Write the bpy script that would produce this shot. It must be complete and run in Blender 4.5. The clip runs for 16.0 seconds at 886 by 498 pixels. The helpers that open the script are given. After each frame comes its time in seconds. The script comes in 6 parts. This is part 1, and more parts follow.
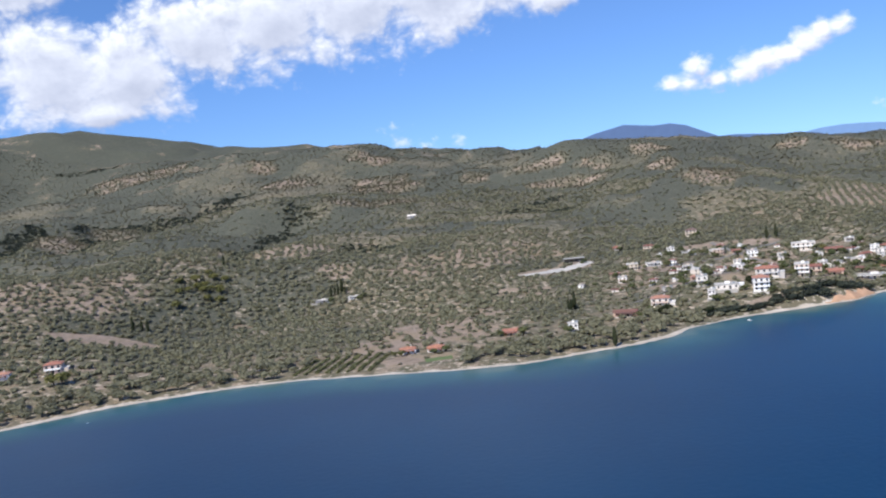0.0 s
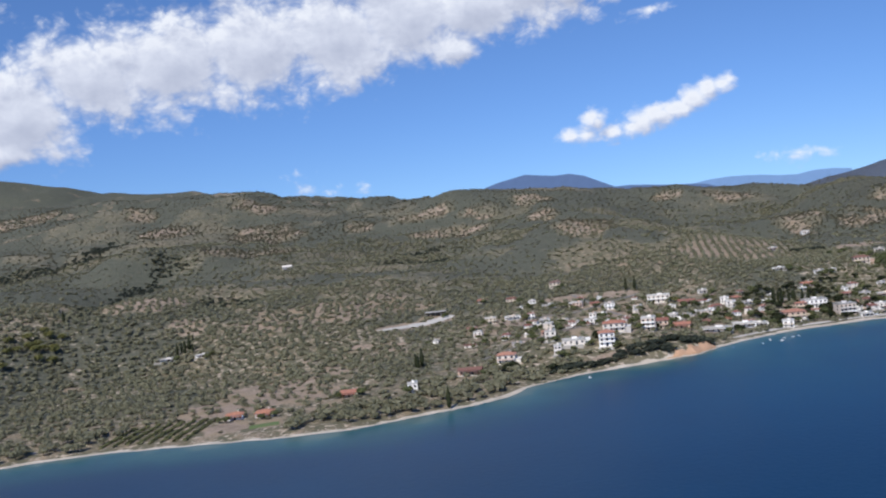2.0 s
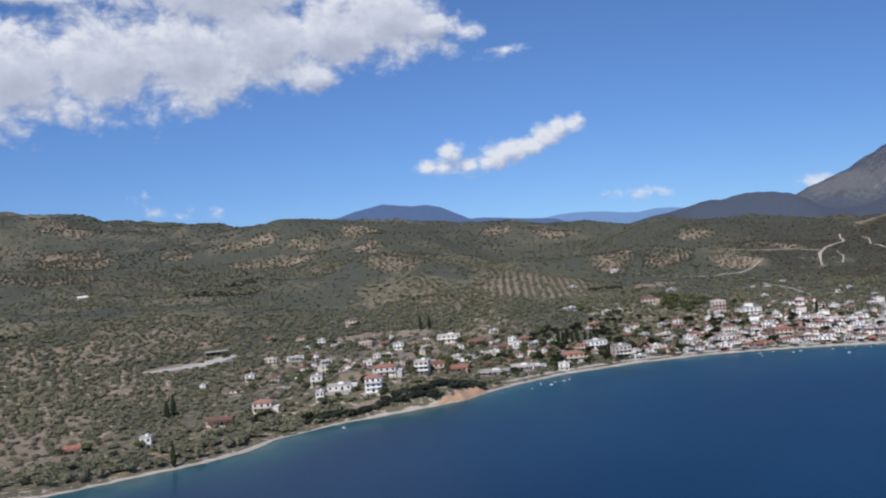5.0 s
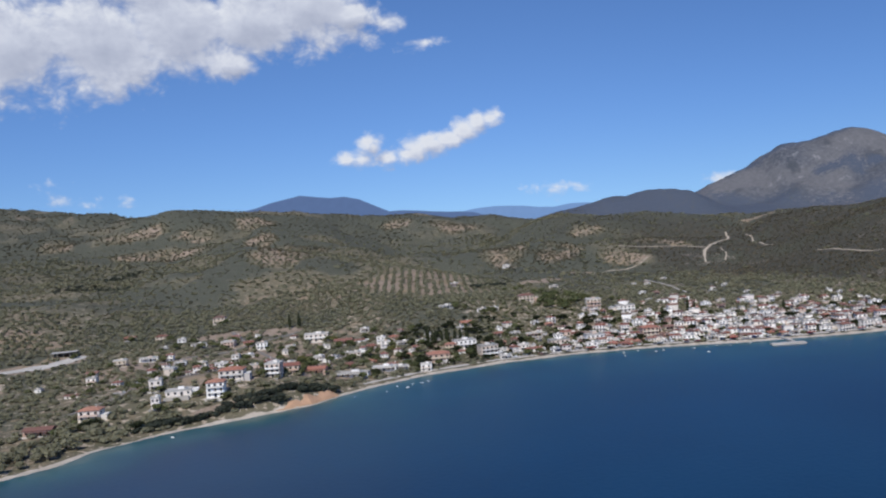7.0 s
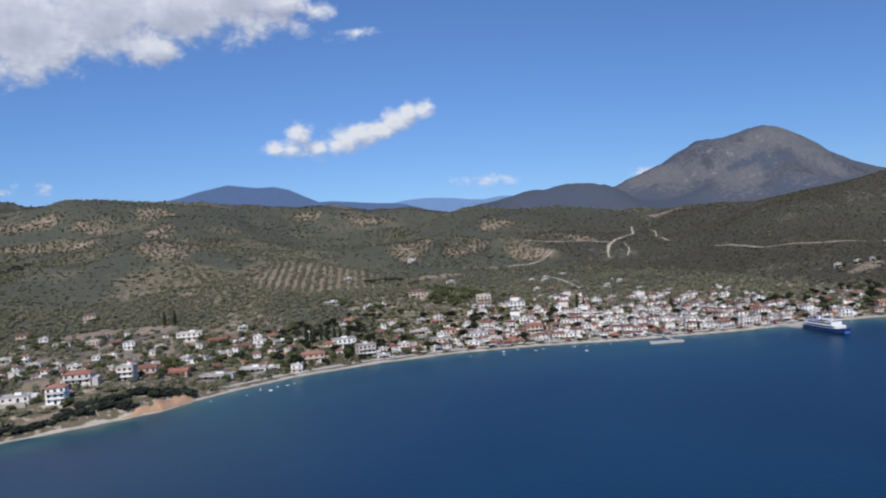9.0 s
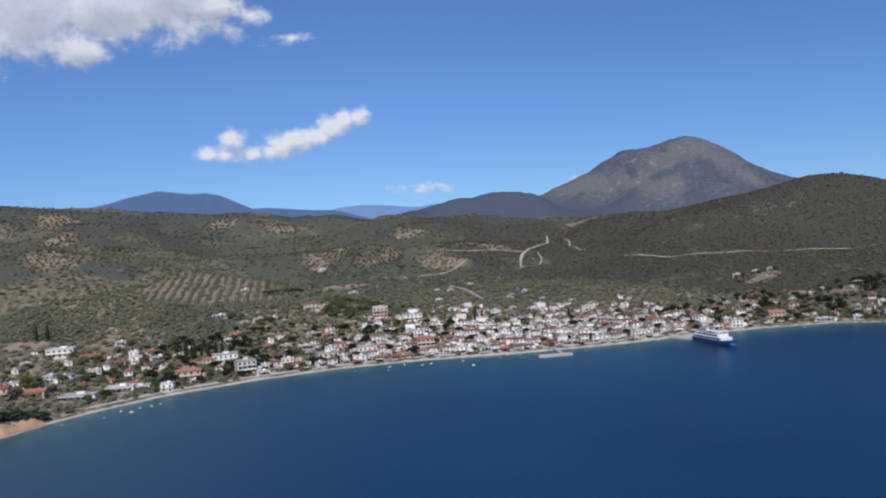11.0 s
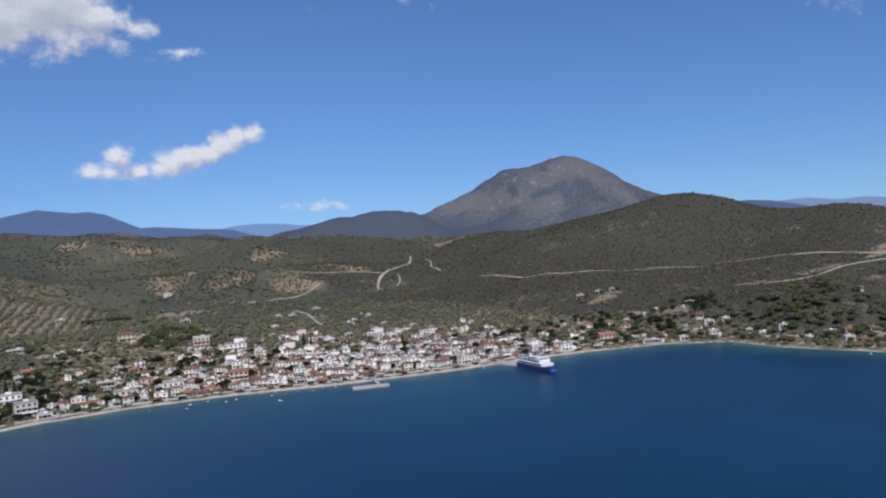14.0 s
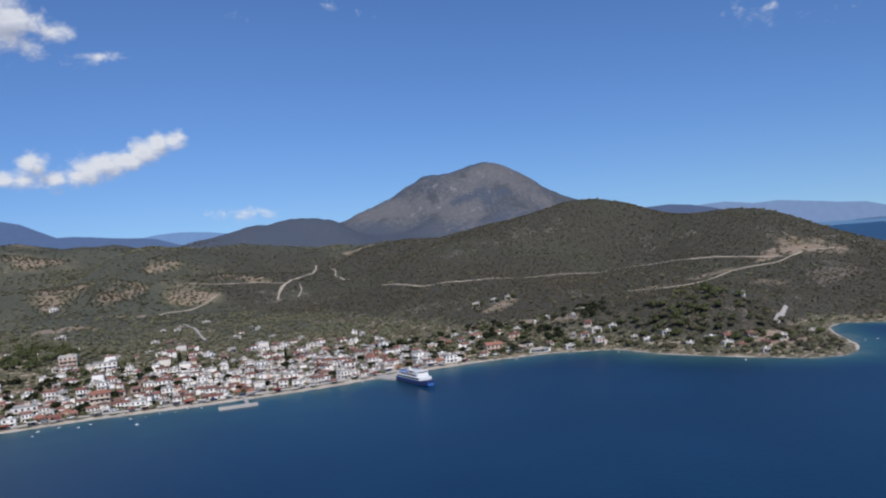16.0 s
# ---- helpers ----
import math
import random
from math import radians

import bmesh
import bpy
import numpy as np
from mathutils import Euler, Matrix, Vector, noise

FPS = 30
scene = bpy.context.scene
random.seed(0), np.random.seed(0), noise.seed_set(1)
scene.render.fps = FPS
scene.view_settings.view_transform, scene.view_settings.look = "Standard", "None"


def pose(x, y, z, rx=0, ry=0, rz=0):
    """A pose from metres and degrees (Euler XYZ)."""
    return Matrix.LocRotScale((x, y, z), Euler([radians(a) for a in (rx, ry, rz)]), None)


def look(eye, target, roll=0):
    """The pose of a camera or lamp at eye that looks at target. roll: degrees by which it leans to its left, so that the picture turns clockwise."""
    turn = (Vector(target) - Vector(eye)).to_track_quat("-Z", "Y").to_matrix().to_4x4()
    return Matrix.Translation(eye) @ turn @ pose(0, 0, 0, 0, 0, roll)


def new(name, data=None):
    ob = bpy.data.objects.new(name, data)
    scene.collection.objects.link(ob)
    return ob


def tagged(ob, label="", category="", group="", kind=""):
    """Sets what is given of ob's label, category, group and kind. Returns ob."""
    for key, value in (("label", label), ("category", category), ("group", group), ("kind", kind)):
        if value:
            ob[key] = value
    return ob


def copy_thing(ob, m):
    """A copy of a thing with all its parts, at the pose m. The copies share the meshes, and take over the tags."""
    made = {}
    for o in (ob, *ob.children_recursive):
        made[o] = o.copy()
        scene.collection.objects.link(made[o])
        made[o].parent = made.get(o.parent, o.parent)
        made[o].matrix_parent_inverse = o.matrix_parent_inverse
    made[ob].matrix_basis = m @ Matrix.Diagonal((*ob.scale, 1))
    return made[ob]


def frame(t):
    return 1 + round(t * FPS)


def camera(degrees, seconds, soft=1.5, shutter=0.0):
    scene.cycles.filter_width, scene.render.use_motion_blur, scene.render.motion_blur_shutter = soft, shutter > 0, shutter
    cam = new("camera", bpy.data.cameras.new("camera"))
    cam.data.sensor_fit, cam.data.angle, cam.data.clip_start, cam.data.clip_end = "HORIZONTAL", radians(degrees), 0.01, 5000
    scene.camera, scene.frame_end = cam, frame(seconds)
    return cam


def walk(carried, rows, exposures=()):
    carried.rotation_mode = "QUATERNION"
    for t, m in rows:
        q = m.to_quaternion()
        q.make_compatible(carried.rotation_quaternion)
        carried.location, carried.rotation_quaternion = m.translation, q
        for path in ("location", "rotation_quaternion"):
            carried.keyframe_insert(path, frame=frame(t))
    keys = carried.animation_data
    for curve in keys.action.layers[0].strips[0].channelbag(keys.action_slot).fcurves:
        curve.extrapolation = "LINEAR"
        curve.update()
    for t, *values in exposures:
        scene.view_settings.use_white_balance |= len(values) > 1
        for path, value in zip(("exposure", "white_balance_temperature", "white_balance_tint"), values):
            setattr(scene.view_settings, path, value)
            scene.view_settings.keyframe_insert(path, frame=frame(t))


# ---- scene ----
cam = camera(56.3, 16.0, soft=2.1)
UNIT = 1.3  # metres to one unit of the plan on which the land, the houses and the flight are drawn
METRES, EYE, TILT, LEAN, TURN = 322.0, 87.8, 4.68, 0.227, 0.0
ROWS = [
    (0.0, 0.0, 0.0, 0.0, -0.86, -8.37, 5.84),
    (0.5, 0.0289, 0.014, -0.0007, -2.32, -7.95, 5.74),
    (1.0, 0.0602, 0.0275, -0.0016, -4.09, -7.3, 5.57),
    (1.5, 0.0899, 0.0399, -0.0041, -5.71, -6.52, 5.38),
    (2.0, 0.1228, 0.0542, -0.0048, -7.44, -5.7, 5.15),
    (2.5, 0.1532, 0.0668, -0.0053, -9.15, -5.1, 4.92),
    (3.0, 0.1839, 0.0754, -0.0054, -10.84, -4.67, 4.67),
    (3.5, 0.2145, 0.084, -0.006, -12.58, -4.36, 4.28),
    (4.0, 0.2455, 0.0931, -0.0064, -14.18, -4.18, 3.84),
    (6.5, 0.4032, 0.1233, -0.0089, -21.55, -5.09, 2.45),
    (7.0, 0.4376, 0.1296, -0.0101, -22.82, -5.16, 2.24),
    (7.5, 0.4662, 0.1339, -0.0111, -23.89, -5.21, 2.07),
    (8.0, 0.5019, 0.137, -0.0116, -25.21, -5.35, 1.86),
    (8.5, 0.5305, 0.1395, -0.0107, -26.41, -5.62, 1.66),
    (9.0, 0.5628, 0.1401, -0.0109, -27.58, -5.88, 1.44),
    (11.5, 0.7103, 0.1382, -0.0106, -33.21, -5.11, 0.92),
    (12.0, 0.7442, 0.1359, -0.01, -34.49, -4.77, 0.9),
    (12.5, 0.7704, 0.1333, -0.009, -35.6, -4.57, 0.9),
    (13.0, 0.8021, 0.1284, -0.0094, -36.86, -4.42, 0.9),
    (13.5, 0.828, 0.1248, -0.008, -37.95, -4.39, 0.88),
    (14.0, 0.8599, 0.1193, -0.008, -39.15, -4.32, 0.88),
    (14.5, 0.8865, 0.1141, -0.0074, -40.25, -4.24, 0.95),
    (15.0, 0.9179, 0.1078, -0.0069, -41.6, -4.16, 1.04),
    (15.5, 0.9435, 0.1015, -0.0064, -42.76, -4.08, 1.11),
    (16.0, 0.9736, 0.0933, -0.0064, -44.1, -3.97, 1.22),
]
walk(cam, [(t, pose(0, 0, UNIT * EYE, TILT, LEAN, TURN) @ pose(UNIT * METRES * x, UNIT * METRES * y, UNIT * METRES * z, 90 + pitch, roll, yaw)) for t, x, y, z, yaw, pitch, roll in ROWS],
     exposures=[(0.0, 0.29), (1.0, 0.19), (2.0, 0.0), (4.0, -0.22), (11.5, -0.26), (16.0, -0.31)])

# ------------------------------------------------------------------ sun
SUN_AZ, SUN_EL = 215.0, 46.0
sun = new("sun", bpy.data.lights.new("sun", "SUN"))
sun.data.energy, sun.data.angle, sun.data.color = 4.35, radians(0.6), (1.0, 0.945, 0.87)
sun.matrix_world = look((0, 0, 500), (-500 * math.sin(radians(SUN_AZ)) * math.cos(radians(SUN_EL)), -500 * math.cos(radians(SUN_AZ)) * math.cos(radians(SUN_EL)), 500 - 500 * math.sin(radians(SUN_EL))))


# ------------------------------------------------------------------ node helpers
class Nodes:
    """Short hand for a node tree."""

    def __init__(self, tree):
        self.t = tree
        tree.nodes.clear()

    def add(self, kind):
        return self.t.nodes.new("ShaderNode" + kind)

    def put(self, socket, value):
        if isinstance(value, bpy.types.NodeSocket):
            self.t.links.new(value, socket)
        elif value is not None:
            socket.default_value = value

    def math(self, op, a, b=0.0, c=None, clamp=False):
        n = self.add("Math")
        n.operation, n.use_clamp = op, clamp
        self.put(n.inputs[0], a)
        self.put(n.inputs[1], b)
        if c is not None:
            self.put(n.inputs[2], c)
        return n.outputs[0]

    def vec(self, op, a, b=None):
        n = self.add("VectorMath")
        n.operation = op
        self.put(n.inputs[0], a)
        if b is not None:
            self.put(n.inputs[1], b)
        return n.outputs["Value"] if op in ("LENGTH", "DOT_PRODUCT") else n.outputs["Vector"]

    def noise(self, vector, scale, detail=4.0, rough=0.55):
        n = self.add("TexNoise")
        self.put(n.inputs["Vector"], vector)
        n.inputs["Scale"].default_value, n.inputs["Detail"].default_value, n.inputs["Roughness"].default_value = scale, detail, rough
        return n.outputs[0]

    def plan(self):
        """The place of a point on the plan."""
        return self.vec("MULTIPLY", self.add("NewGeometry").outputs["Position"], (1 / UNIT, 1 / UNIT, 1 / UNIT))

    def step(self, v, a, b):
        n = self.add("MapRange")
        n.interpolation_type = "SMOOTHSTEP"
        self.put(n.inputs[0], v)
        self.put(n.inputs[1], a)
        self.put(n.inputs[2], b)
        return n.outputs[0]

    def mix(self, f, a, b):
        n = self.add("Mix")
        n.data_type = "RGBA"
        self.put(n.inputs["Factor"], f)
        for s, v in ((n.inputs[6], a), (n.inputs[7], b)):
            self.put(s, (*v, 1.0) if isinstance(v, tuple) and len(v) == 3 else v)
        return n.outputs[2]

    def ramp(self, f, stops):
        n = self.add("ValToRGB")
        self.put(n.inputs[0], f)
        e = n.color_ramp.elements
        for p, c in stops[2:]:
            e.new(p)
        for k, (p, c) in enumerate(stops):
            e[k].position, e[k].color = p, (*c, 1.0) if isinstance(c, tuple) else (c, c, c, 1.0)
        return n.outputs[0]


def material(name):
    m = bpy.data.materials.new(name)
    m.use_nodes = True
    n = Nodes(m.node_tree)
    out, b = n.add("OutputMaterial"), n.add("BsdfPrincipled")
    n.t.links.new(b.outputs[0], out.inputs[0])
    return m, n, b


# ------------------------------------------------------------------ sky, clouds and the far ranges
world = bpy.data.worlds.new("sky")
scene.world = world
world.use_nodes = True
w = Nodes(world.node_tree)
out = w.add("OutputWorld")
sky = w.add("TexSky")
sky.sky_type, sky.sun_disc = "NISHITA", False
sky.sun_elevation, sky.sun_rotation, sky.altitude = radians(SUN_EL), radians(SUN_AZ), 100
sky.air_density, sky.dust_density, sky.ozone_density = 1.0, 0.0, 1.5
SKY = 0.108
coord = w.add("TexCoord").outputs["Generated"]
way = w.vec("NORMALIZE", coord)
sep = w.add("SeparateXYZ")
w.put(sep.inputs[0], way)
az = w.math("MULTIPLY", w.math("ARCTAN2", sep.outputs[0], sep.outputs[1]), 57.29578)
el = w.math("MULTIPLY", w.math("ARCSINE", sep.outputs[2]), 57.29578)
comb = w.add("CombineXYZ")
w.put(comb.inputs[0], az)
w.put(comb.inputs[1], el)
polar = comb.outputs[0]
# each cloud: azimuth, elevation, half width, half height in degrees
BANK = [(-29.0, 11.0, 5.0, 5.0), (-24.0, 10.2, 5.0, 4.2), (-19.5, 9.8, 4.5, 3.8), (-15.0, 12.0, 5.0, 3.4), (-10.0, 12.7, 5.5, 3.8), (-4.5, 13.2, 5.5, 4.1), (1.0, 13.8, 5.5, 4.1), (6.0, 14.8, 5.0, 3.9), (10.5, 15.0, 4.6, 3.2),
        (14.5, 16.0, 4.8, 3.2), (-26.0, 15.5, 6.0, 2.2), (-9.0, 17.6, 4.0, 1.0), (3.0, 18.0, 9.0, 3.0), (9.2, 12.3, 2.0, 1.2), (-21.0, 7.6, 3.8, 1.3), (17.0, 15.2, 2.6, 1.2)]
SMALL = [(16.5, 5.59, 1.23, 0.58), (17.4, 5.59, 1.34, 0.71), (18.3, 6.34, 0.95, 1.00), (18.0, 6.79, 0.73, 0.58), (19.2, 5.69, 1.73, 0.87), (20.5, 5.79, 1.60, 0.81), (21.1, 6.04, 1.46, 1.05), (22.4, 6.24, 1.66, 0.87), (23.6, 6.59, 1.66, 0.87), (24.6, 6.94, 1.53, 0.90), (25.5, 7.44, 1.12, 1.00), (25.5, 7.89, 0.73, 0.71), (26.5, 7.79, 1.12, 0.73), (26.9, 7.99, 0.73, 0.58)]
FAINT = [(18.3, 13.5, 1.5, 0.8), (22.4, 13.2, 1.9, 0.3), (-2.05, 3.95, 1.5, 0.65), (2.17, 3.8, 0.6, 0.42), (30.1, 2.55, 1.0, 0.5), (32.3, 2.65, 0.6, 0.3), (41.5, 2.4, 1.0, 0.5), (19.6, 14.6, 1.2, 0.5)]
WISP = [(37.7, 15.8, 1.6, 0.6), (31.1, 15.5, 0.8, 0.4), (67.6, 12.7, 2.6, 0.7)]


def blobs(shift):
    """How deep a direction lies inside the clouds."""
    p = w.vec("ADD", polar, shift)
    best = None
    for strength, group in ((1.6, BANK), (1.08, SMALL), (0.40, FAINT), (0.26, WISP)):
        for a, e, ra, re in group:
            q = w.vec("MULTIPLY", w.vec("SUBTRACT", p, (a, e, 0.0)), (1 / ra, 1 / re, 0.0))
            d = w.math("MULTIPLY", w.math("SUBTRACT", 1.0, w.vec("LENGTH", q)), strength)
            d = w.math("SUBTRACT", d, 0.2) if group is WISP else d
            best = d if best is None else w.math("SMOOTH_MAX", best, d, 0.3)
    # billows: rounded cells of two sizes, bent by a slow drift
    drift = w.add("TexNoise")
    w.put(drift.inputs["Vector"], p)
    drift.inputs["Scale"].default_value, drift.inputs["Detail"].default_value = 0.35, 3.0
    bent = w.vec("ADD", w.vec("MULTIPLY", p, (1.0, 1.35, 1.0)), w.vec("MULTIPLY", w.vec("SUBTRACT", drift.outputs["Color"], (0.5, 0.5, 0.5)), (2.2, 1.6, 0.0)))
    total_ = best
    ease = w.math("SUBTRACT", 1.0, w.math("MULTIPLY", w.step(best, 0.5, 1.3), 0.6))
    for scale, much in ((0.26, 0.56), (0.7, 0.36), (1.7, 0.21), (3.6, 0.11)):
        cell = w.add("TexVoronoi")
        cell.feature, cell.voronoi_dimensions = "SMOOTH_F1", "2D"
        w.put(cell.inputs["Vector"], bent)
        cell.inputs["Scale"].default_value, cell.inputs["Smoothness"].default_value = scale, 0.6
        total_ = w.math("ADD", total_, w.math("MULTIPLY", w.math("SUBTRACT", 0.40, cell.outputs["Distance"]), w.math("MULTIPLY", ease, much * 1.6)))
    wisp = w.math("MULTIPLY", w.math("SUBTRACT", w.noise(p, 1.0, 4.0, 0.55), 0.5), 0.4)
    return w.math("ADD", total_, wisp)


deep, lit = blobs((0.0, 0.0, 0.0)), blobs((-0.35, 0.75, 0.0))
cover = w.step(deep, -0.12, 0.85)
shape = w.math("ADD", w.math("MULTIPLY", w.math("SUBTRACT", deep, lit), 0.58), 0.63, clamp=True)
thick = w.step(deep, 0.55, 2.0)
puff = w.math("SUBTRACT", shape, w.math("MULTIPLY", thick, 0.26), clamp=True)
cloud = w.ramp(puff, [(0.0, (0.40, 0.45, 0.60)), (0.42, (0.54, 0.59, 0.74)), (0.7, (0.68, 0.73, 0.87)), (1.0, (0.87, 0.91, 1.0))])
# clear dry air: the pale band at the horizon stays low
lift = w.vec("NORMALIZE", w.vec("ADD", w.vec("MULTIPLY", way, (1.0, 1.0, 1.0)), (0.0, 0.0, 0.085)))
w.put(sky.inputs[0], lift)
tone = w.vec("MULTIPLY", sky.outputs[0], (SKY * 0.66, SKY * 0.92, SKY * 1.34))
low = w.step(el, 9.0, -1.0)
tone = w.vec("MULTIPLY", tone, w.mix(low, (0.96, 0.96, 0.97), (1.04, 0.97, 0.89)))
tone = w.vec("MULTIPLY", tone, w.mix(w.step(az, 22.0, 52.0), (1.0, 1.0, 1.0), (0.90, 0.92, 0.94)))
air = w.mix(cover, tone, cloud)


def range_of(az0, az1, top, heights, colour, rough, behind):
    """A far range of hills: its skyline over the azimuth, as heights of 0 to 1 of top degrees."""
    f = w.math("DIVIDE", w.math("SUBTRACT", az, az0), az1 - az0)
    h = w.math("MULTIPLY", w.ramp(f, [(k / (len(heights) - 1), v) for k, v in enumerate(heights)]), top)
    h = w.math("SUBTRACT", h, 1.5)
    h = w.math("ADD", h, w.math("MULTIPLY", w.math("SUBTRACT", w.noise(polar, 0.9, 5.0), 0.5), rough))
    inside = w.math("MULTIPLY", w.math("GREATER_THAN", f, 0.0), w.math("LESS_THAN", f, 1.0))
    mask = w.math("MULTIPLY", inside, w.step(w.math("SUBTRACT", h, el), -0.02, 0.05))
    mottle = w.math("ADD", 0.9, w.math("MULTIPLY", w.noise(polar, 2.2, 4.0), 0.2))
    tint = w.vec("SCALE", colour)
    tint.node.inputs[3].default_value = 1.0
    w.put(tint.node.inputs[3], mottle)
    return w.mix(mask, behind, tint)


# far water under the horizon, then the ranges, farthest first, with haze painted into their blue
air = w.mix(w.step(w.math("MULTIPLY", el, -1.0), 0.45, 0.75), air, (0.14, 0.28, 0.53))
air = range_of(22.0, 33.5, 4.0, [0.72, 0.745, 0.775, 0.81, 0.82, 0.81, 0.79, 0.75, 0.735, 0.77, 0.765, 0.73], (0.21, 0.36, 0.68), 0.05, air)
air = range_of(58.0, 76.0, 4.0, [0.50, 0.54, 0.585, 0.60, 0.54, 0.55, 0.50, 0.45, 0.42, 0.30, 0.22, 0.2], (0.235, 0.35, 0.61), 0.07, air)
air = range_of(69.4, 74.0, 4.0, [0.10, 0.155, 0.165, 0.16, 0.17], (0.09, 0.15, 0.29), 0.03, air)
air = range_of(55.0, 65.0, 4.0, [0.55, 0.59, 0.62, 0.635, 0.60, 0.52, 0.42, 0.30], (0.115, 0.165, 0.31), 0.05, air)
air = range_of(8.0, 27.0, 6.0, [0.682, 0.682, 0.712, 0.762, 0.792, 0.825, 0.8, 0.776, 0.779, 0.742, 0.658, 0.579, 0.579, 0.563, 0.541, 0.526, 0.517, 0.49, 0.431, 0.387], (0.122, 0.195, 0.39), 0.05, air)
air = w.mix(w.math("MULTIPLY", w.step(w.math("MULTIPLY", el, -1.0), 0.85, 1.0), w.step(az, 60.0, 64.0)), air, (0.14, 0.28, 0.53))
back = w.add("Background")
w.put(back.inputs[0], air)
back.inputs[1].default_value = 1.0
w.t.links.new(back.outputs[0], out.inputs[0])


# ------------------------------------------------------------------ materials
def plain(name, colour, rough=0.7, metal=0.0, vary=0.15, scale=3.0, bump=0.0, spread=0.0):
    """A surface with grain and stains; spread: how much its things differ in tone."""
    m, n, b = material(name)
    at = n.add("TexCoord").outputs["Object"]
    f = n.noise(at, scale, 5.0, 0.6)
    stain = n.step(n.noise(at, scale * 0.22, 3.0), 0.35, 0.7)
    k = n.math("ADD", n.math("MULTIPLY", n.math("SUBTRACT", f, 0.5), 2 * vary), n.math("SUBTRACT", 1.0, n.math("MULTIPLY", stain, vary * 0.6)))
    if spread:
        r = n.add("ObjectInfo").outputs["Random"]
        k = n.math("MULTIPLY", k, n.math("ADD", 1 - spread, n.math("MULTIPLY", r, 1.2 * spread)))
    c = n.vec("SCALE", colour)
    n.put(c.node.inputs[3], k)
    n.put(b.inputs["Base Color"], c)
    b.inputs["Roughness"].default_value, b.inputs["Metallic"].default_value = rough, metal
    if bump:
        bp = n.add("Bump")
        bp.inputs["Strength"].default_value, bp.inputs["Distance"].default_value = bump, 0.05
        n.put(bp.inputs["Height"], f)
        n.put(b.inputs["Normal"], bp.outputs[0])
    return m


def plaster_paint(name, tones):
    """Lime-washed walls whose tone differs from house to house."""
    m, n, b = material(name)
    r = n.math("FRACT", n.math("ADD", n.add("ObjectInfo").outputs["Random"], n.add("NewGeometry").outputs["Random Per Island"]))
    at = n.add("TexCoord").outputs["Object"]
    c = n.ramp(r, tones)
    f = n.noise(at, 0.6, 6.0, 0.65)
    c = n.mix(n.math("MULTIPLY", n.step(f, 0.5, 0.8), 0.22), c, (0.46, 0.42, 0.37))
    n.put(b.inputs["Base Color"], c)
    b.inputs["Roughness"].default_value = 0.85
    return m


def tile_paint(name, tones):
    """Clay roof tiles in courses, with weathered patches."""
    m, n, b = material(name)
    r = n.math("FRACT", n.math("ADD", n.add("ObjectInfo").outputs["Random"], n.add("NewGeometry").outputs["Random Per Island"]))
    at = n.add("TexCoord").outputs["Object"]
    wave = n.add("TexWave")
    n.put(wave.inputs["Vector"], at)
    wave.inputs["Scale"].default_value, wave.inputs["Distortion"].default_value = 0.9, 0.6
    c = n.ramp(r, tones)
    c = n.mix(n.math("MULTIPLY", n.step(n.noise(at, 0.7, 5.0, 0.65), 0.42, 0.7), 0.55), c, (0.16, 0.10, 0.075))
    n.put(b.inputs["Base Color"], c)
    b.inputs["Roughness"].default_value = 0.8
    bp = n.add("Bump")
    bp.inputs["Strength"].default_value, bp.inputs["Distance"].default_value = 0.6, 0.08
    n.put(bp.inputs["Height"], wave.outputs[0])
    n.put(b.inputs["Normal"], bp.outputs[0])
    return m


def out_of(n):
    return next(k for k in n.t.nodes if k.type == "OUTPUT_MATERIAL")


def leaf_paint(name, dark, light, dry=(0.15, 0.13, 0.07), per="island"):
    """Foliage: each clump differs, with a broken surface."""
    m, n, b = material(name)
    geo = n.add("NewGeometry")
    r = geo.outputs["Random Per Island"] if per == "island" else n.add("ObjectInfo").outputs["Random"]
    pos = n.plan()
    f = n.step(n.noise(pos, 0.16, 2.0, 0.6), 0.3, 0.7)
    c = n.mix(n.math("ADD", n.math("MULTIPLY", r, 0.45), n.math("MULTIPLY", f, 0.55)), dark, light)
    c = n.mix(n.math("MULTIPLY", n.step(n.noise(pos, 0.02, 3.0), 0.5, 0.75), 0.35), c, dry)
    n.put(b.inputs["Base Color"], c)
    b.inputs["Roughness"].default_value = 0.75
    b.inputs["Specular IOR Level"].default_value = 0.2
    # sunlight that comes through the leaves
    thin, both = n.add("BsdfTranslucent"), n.add("MixShader")
    n.put(thin.inputs["Color"], c)
    both.inputs[0].default_value = 0.42
    n.t.links.new(b.outputs[0], both.inputs[1])
    n.t.links.new(thin.outputs[0], both.inputs[2])
    n.t.links.new(both.outputs[0], out_of(n).inputs[0])
    return m


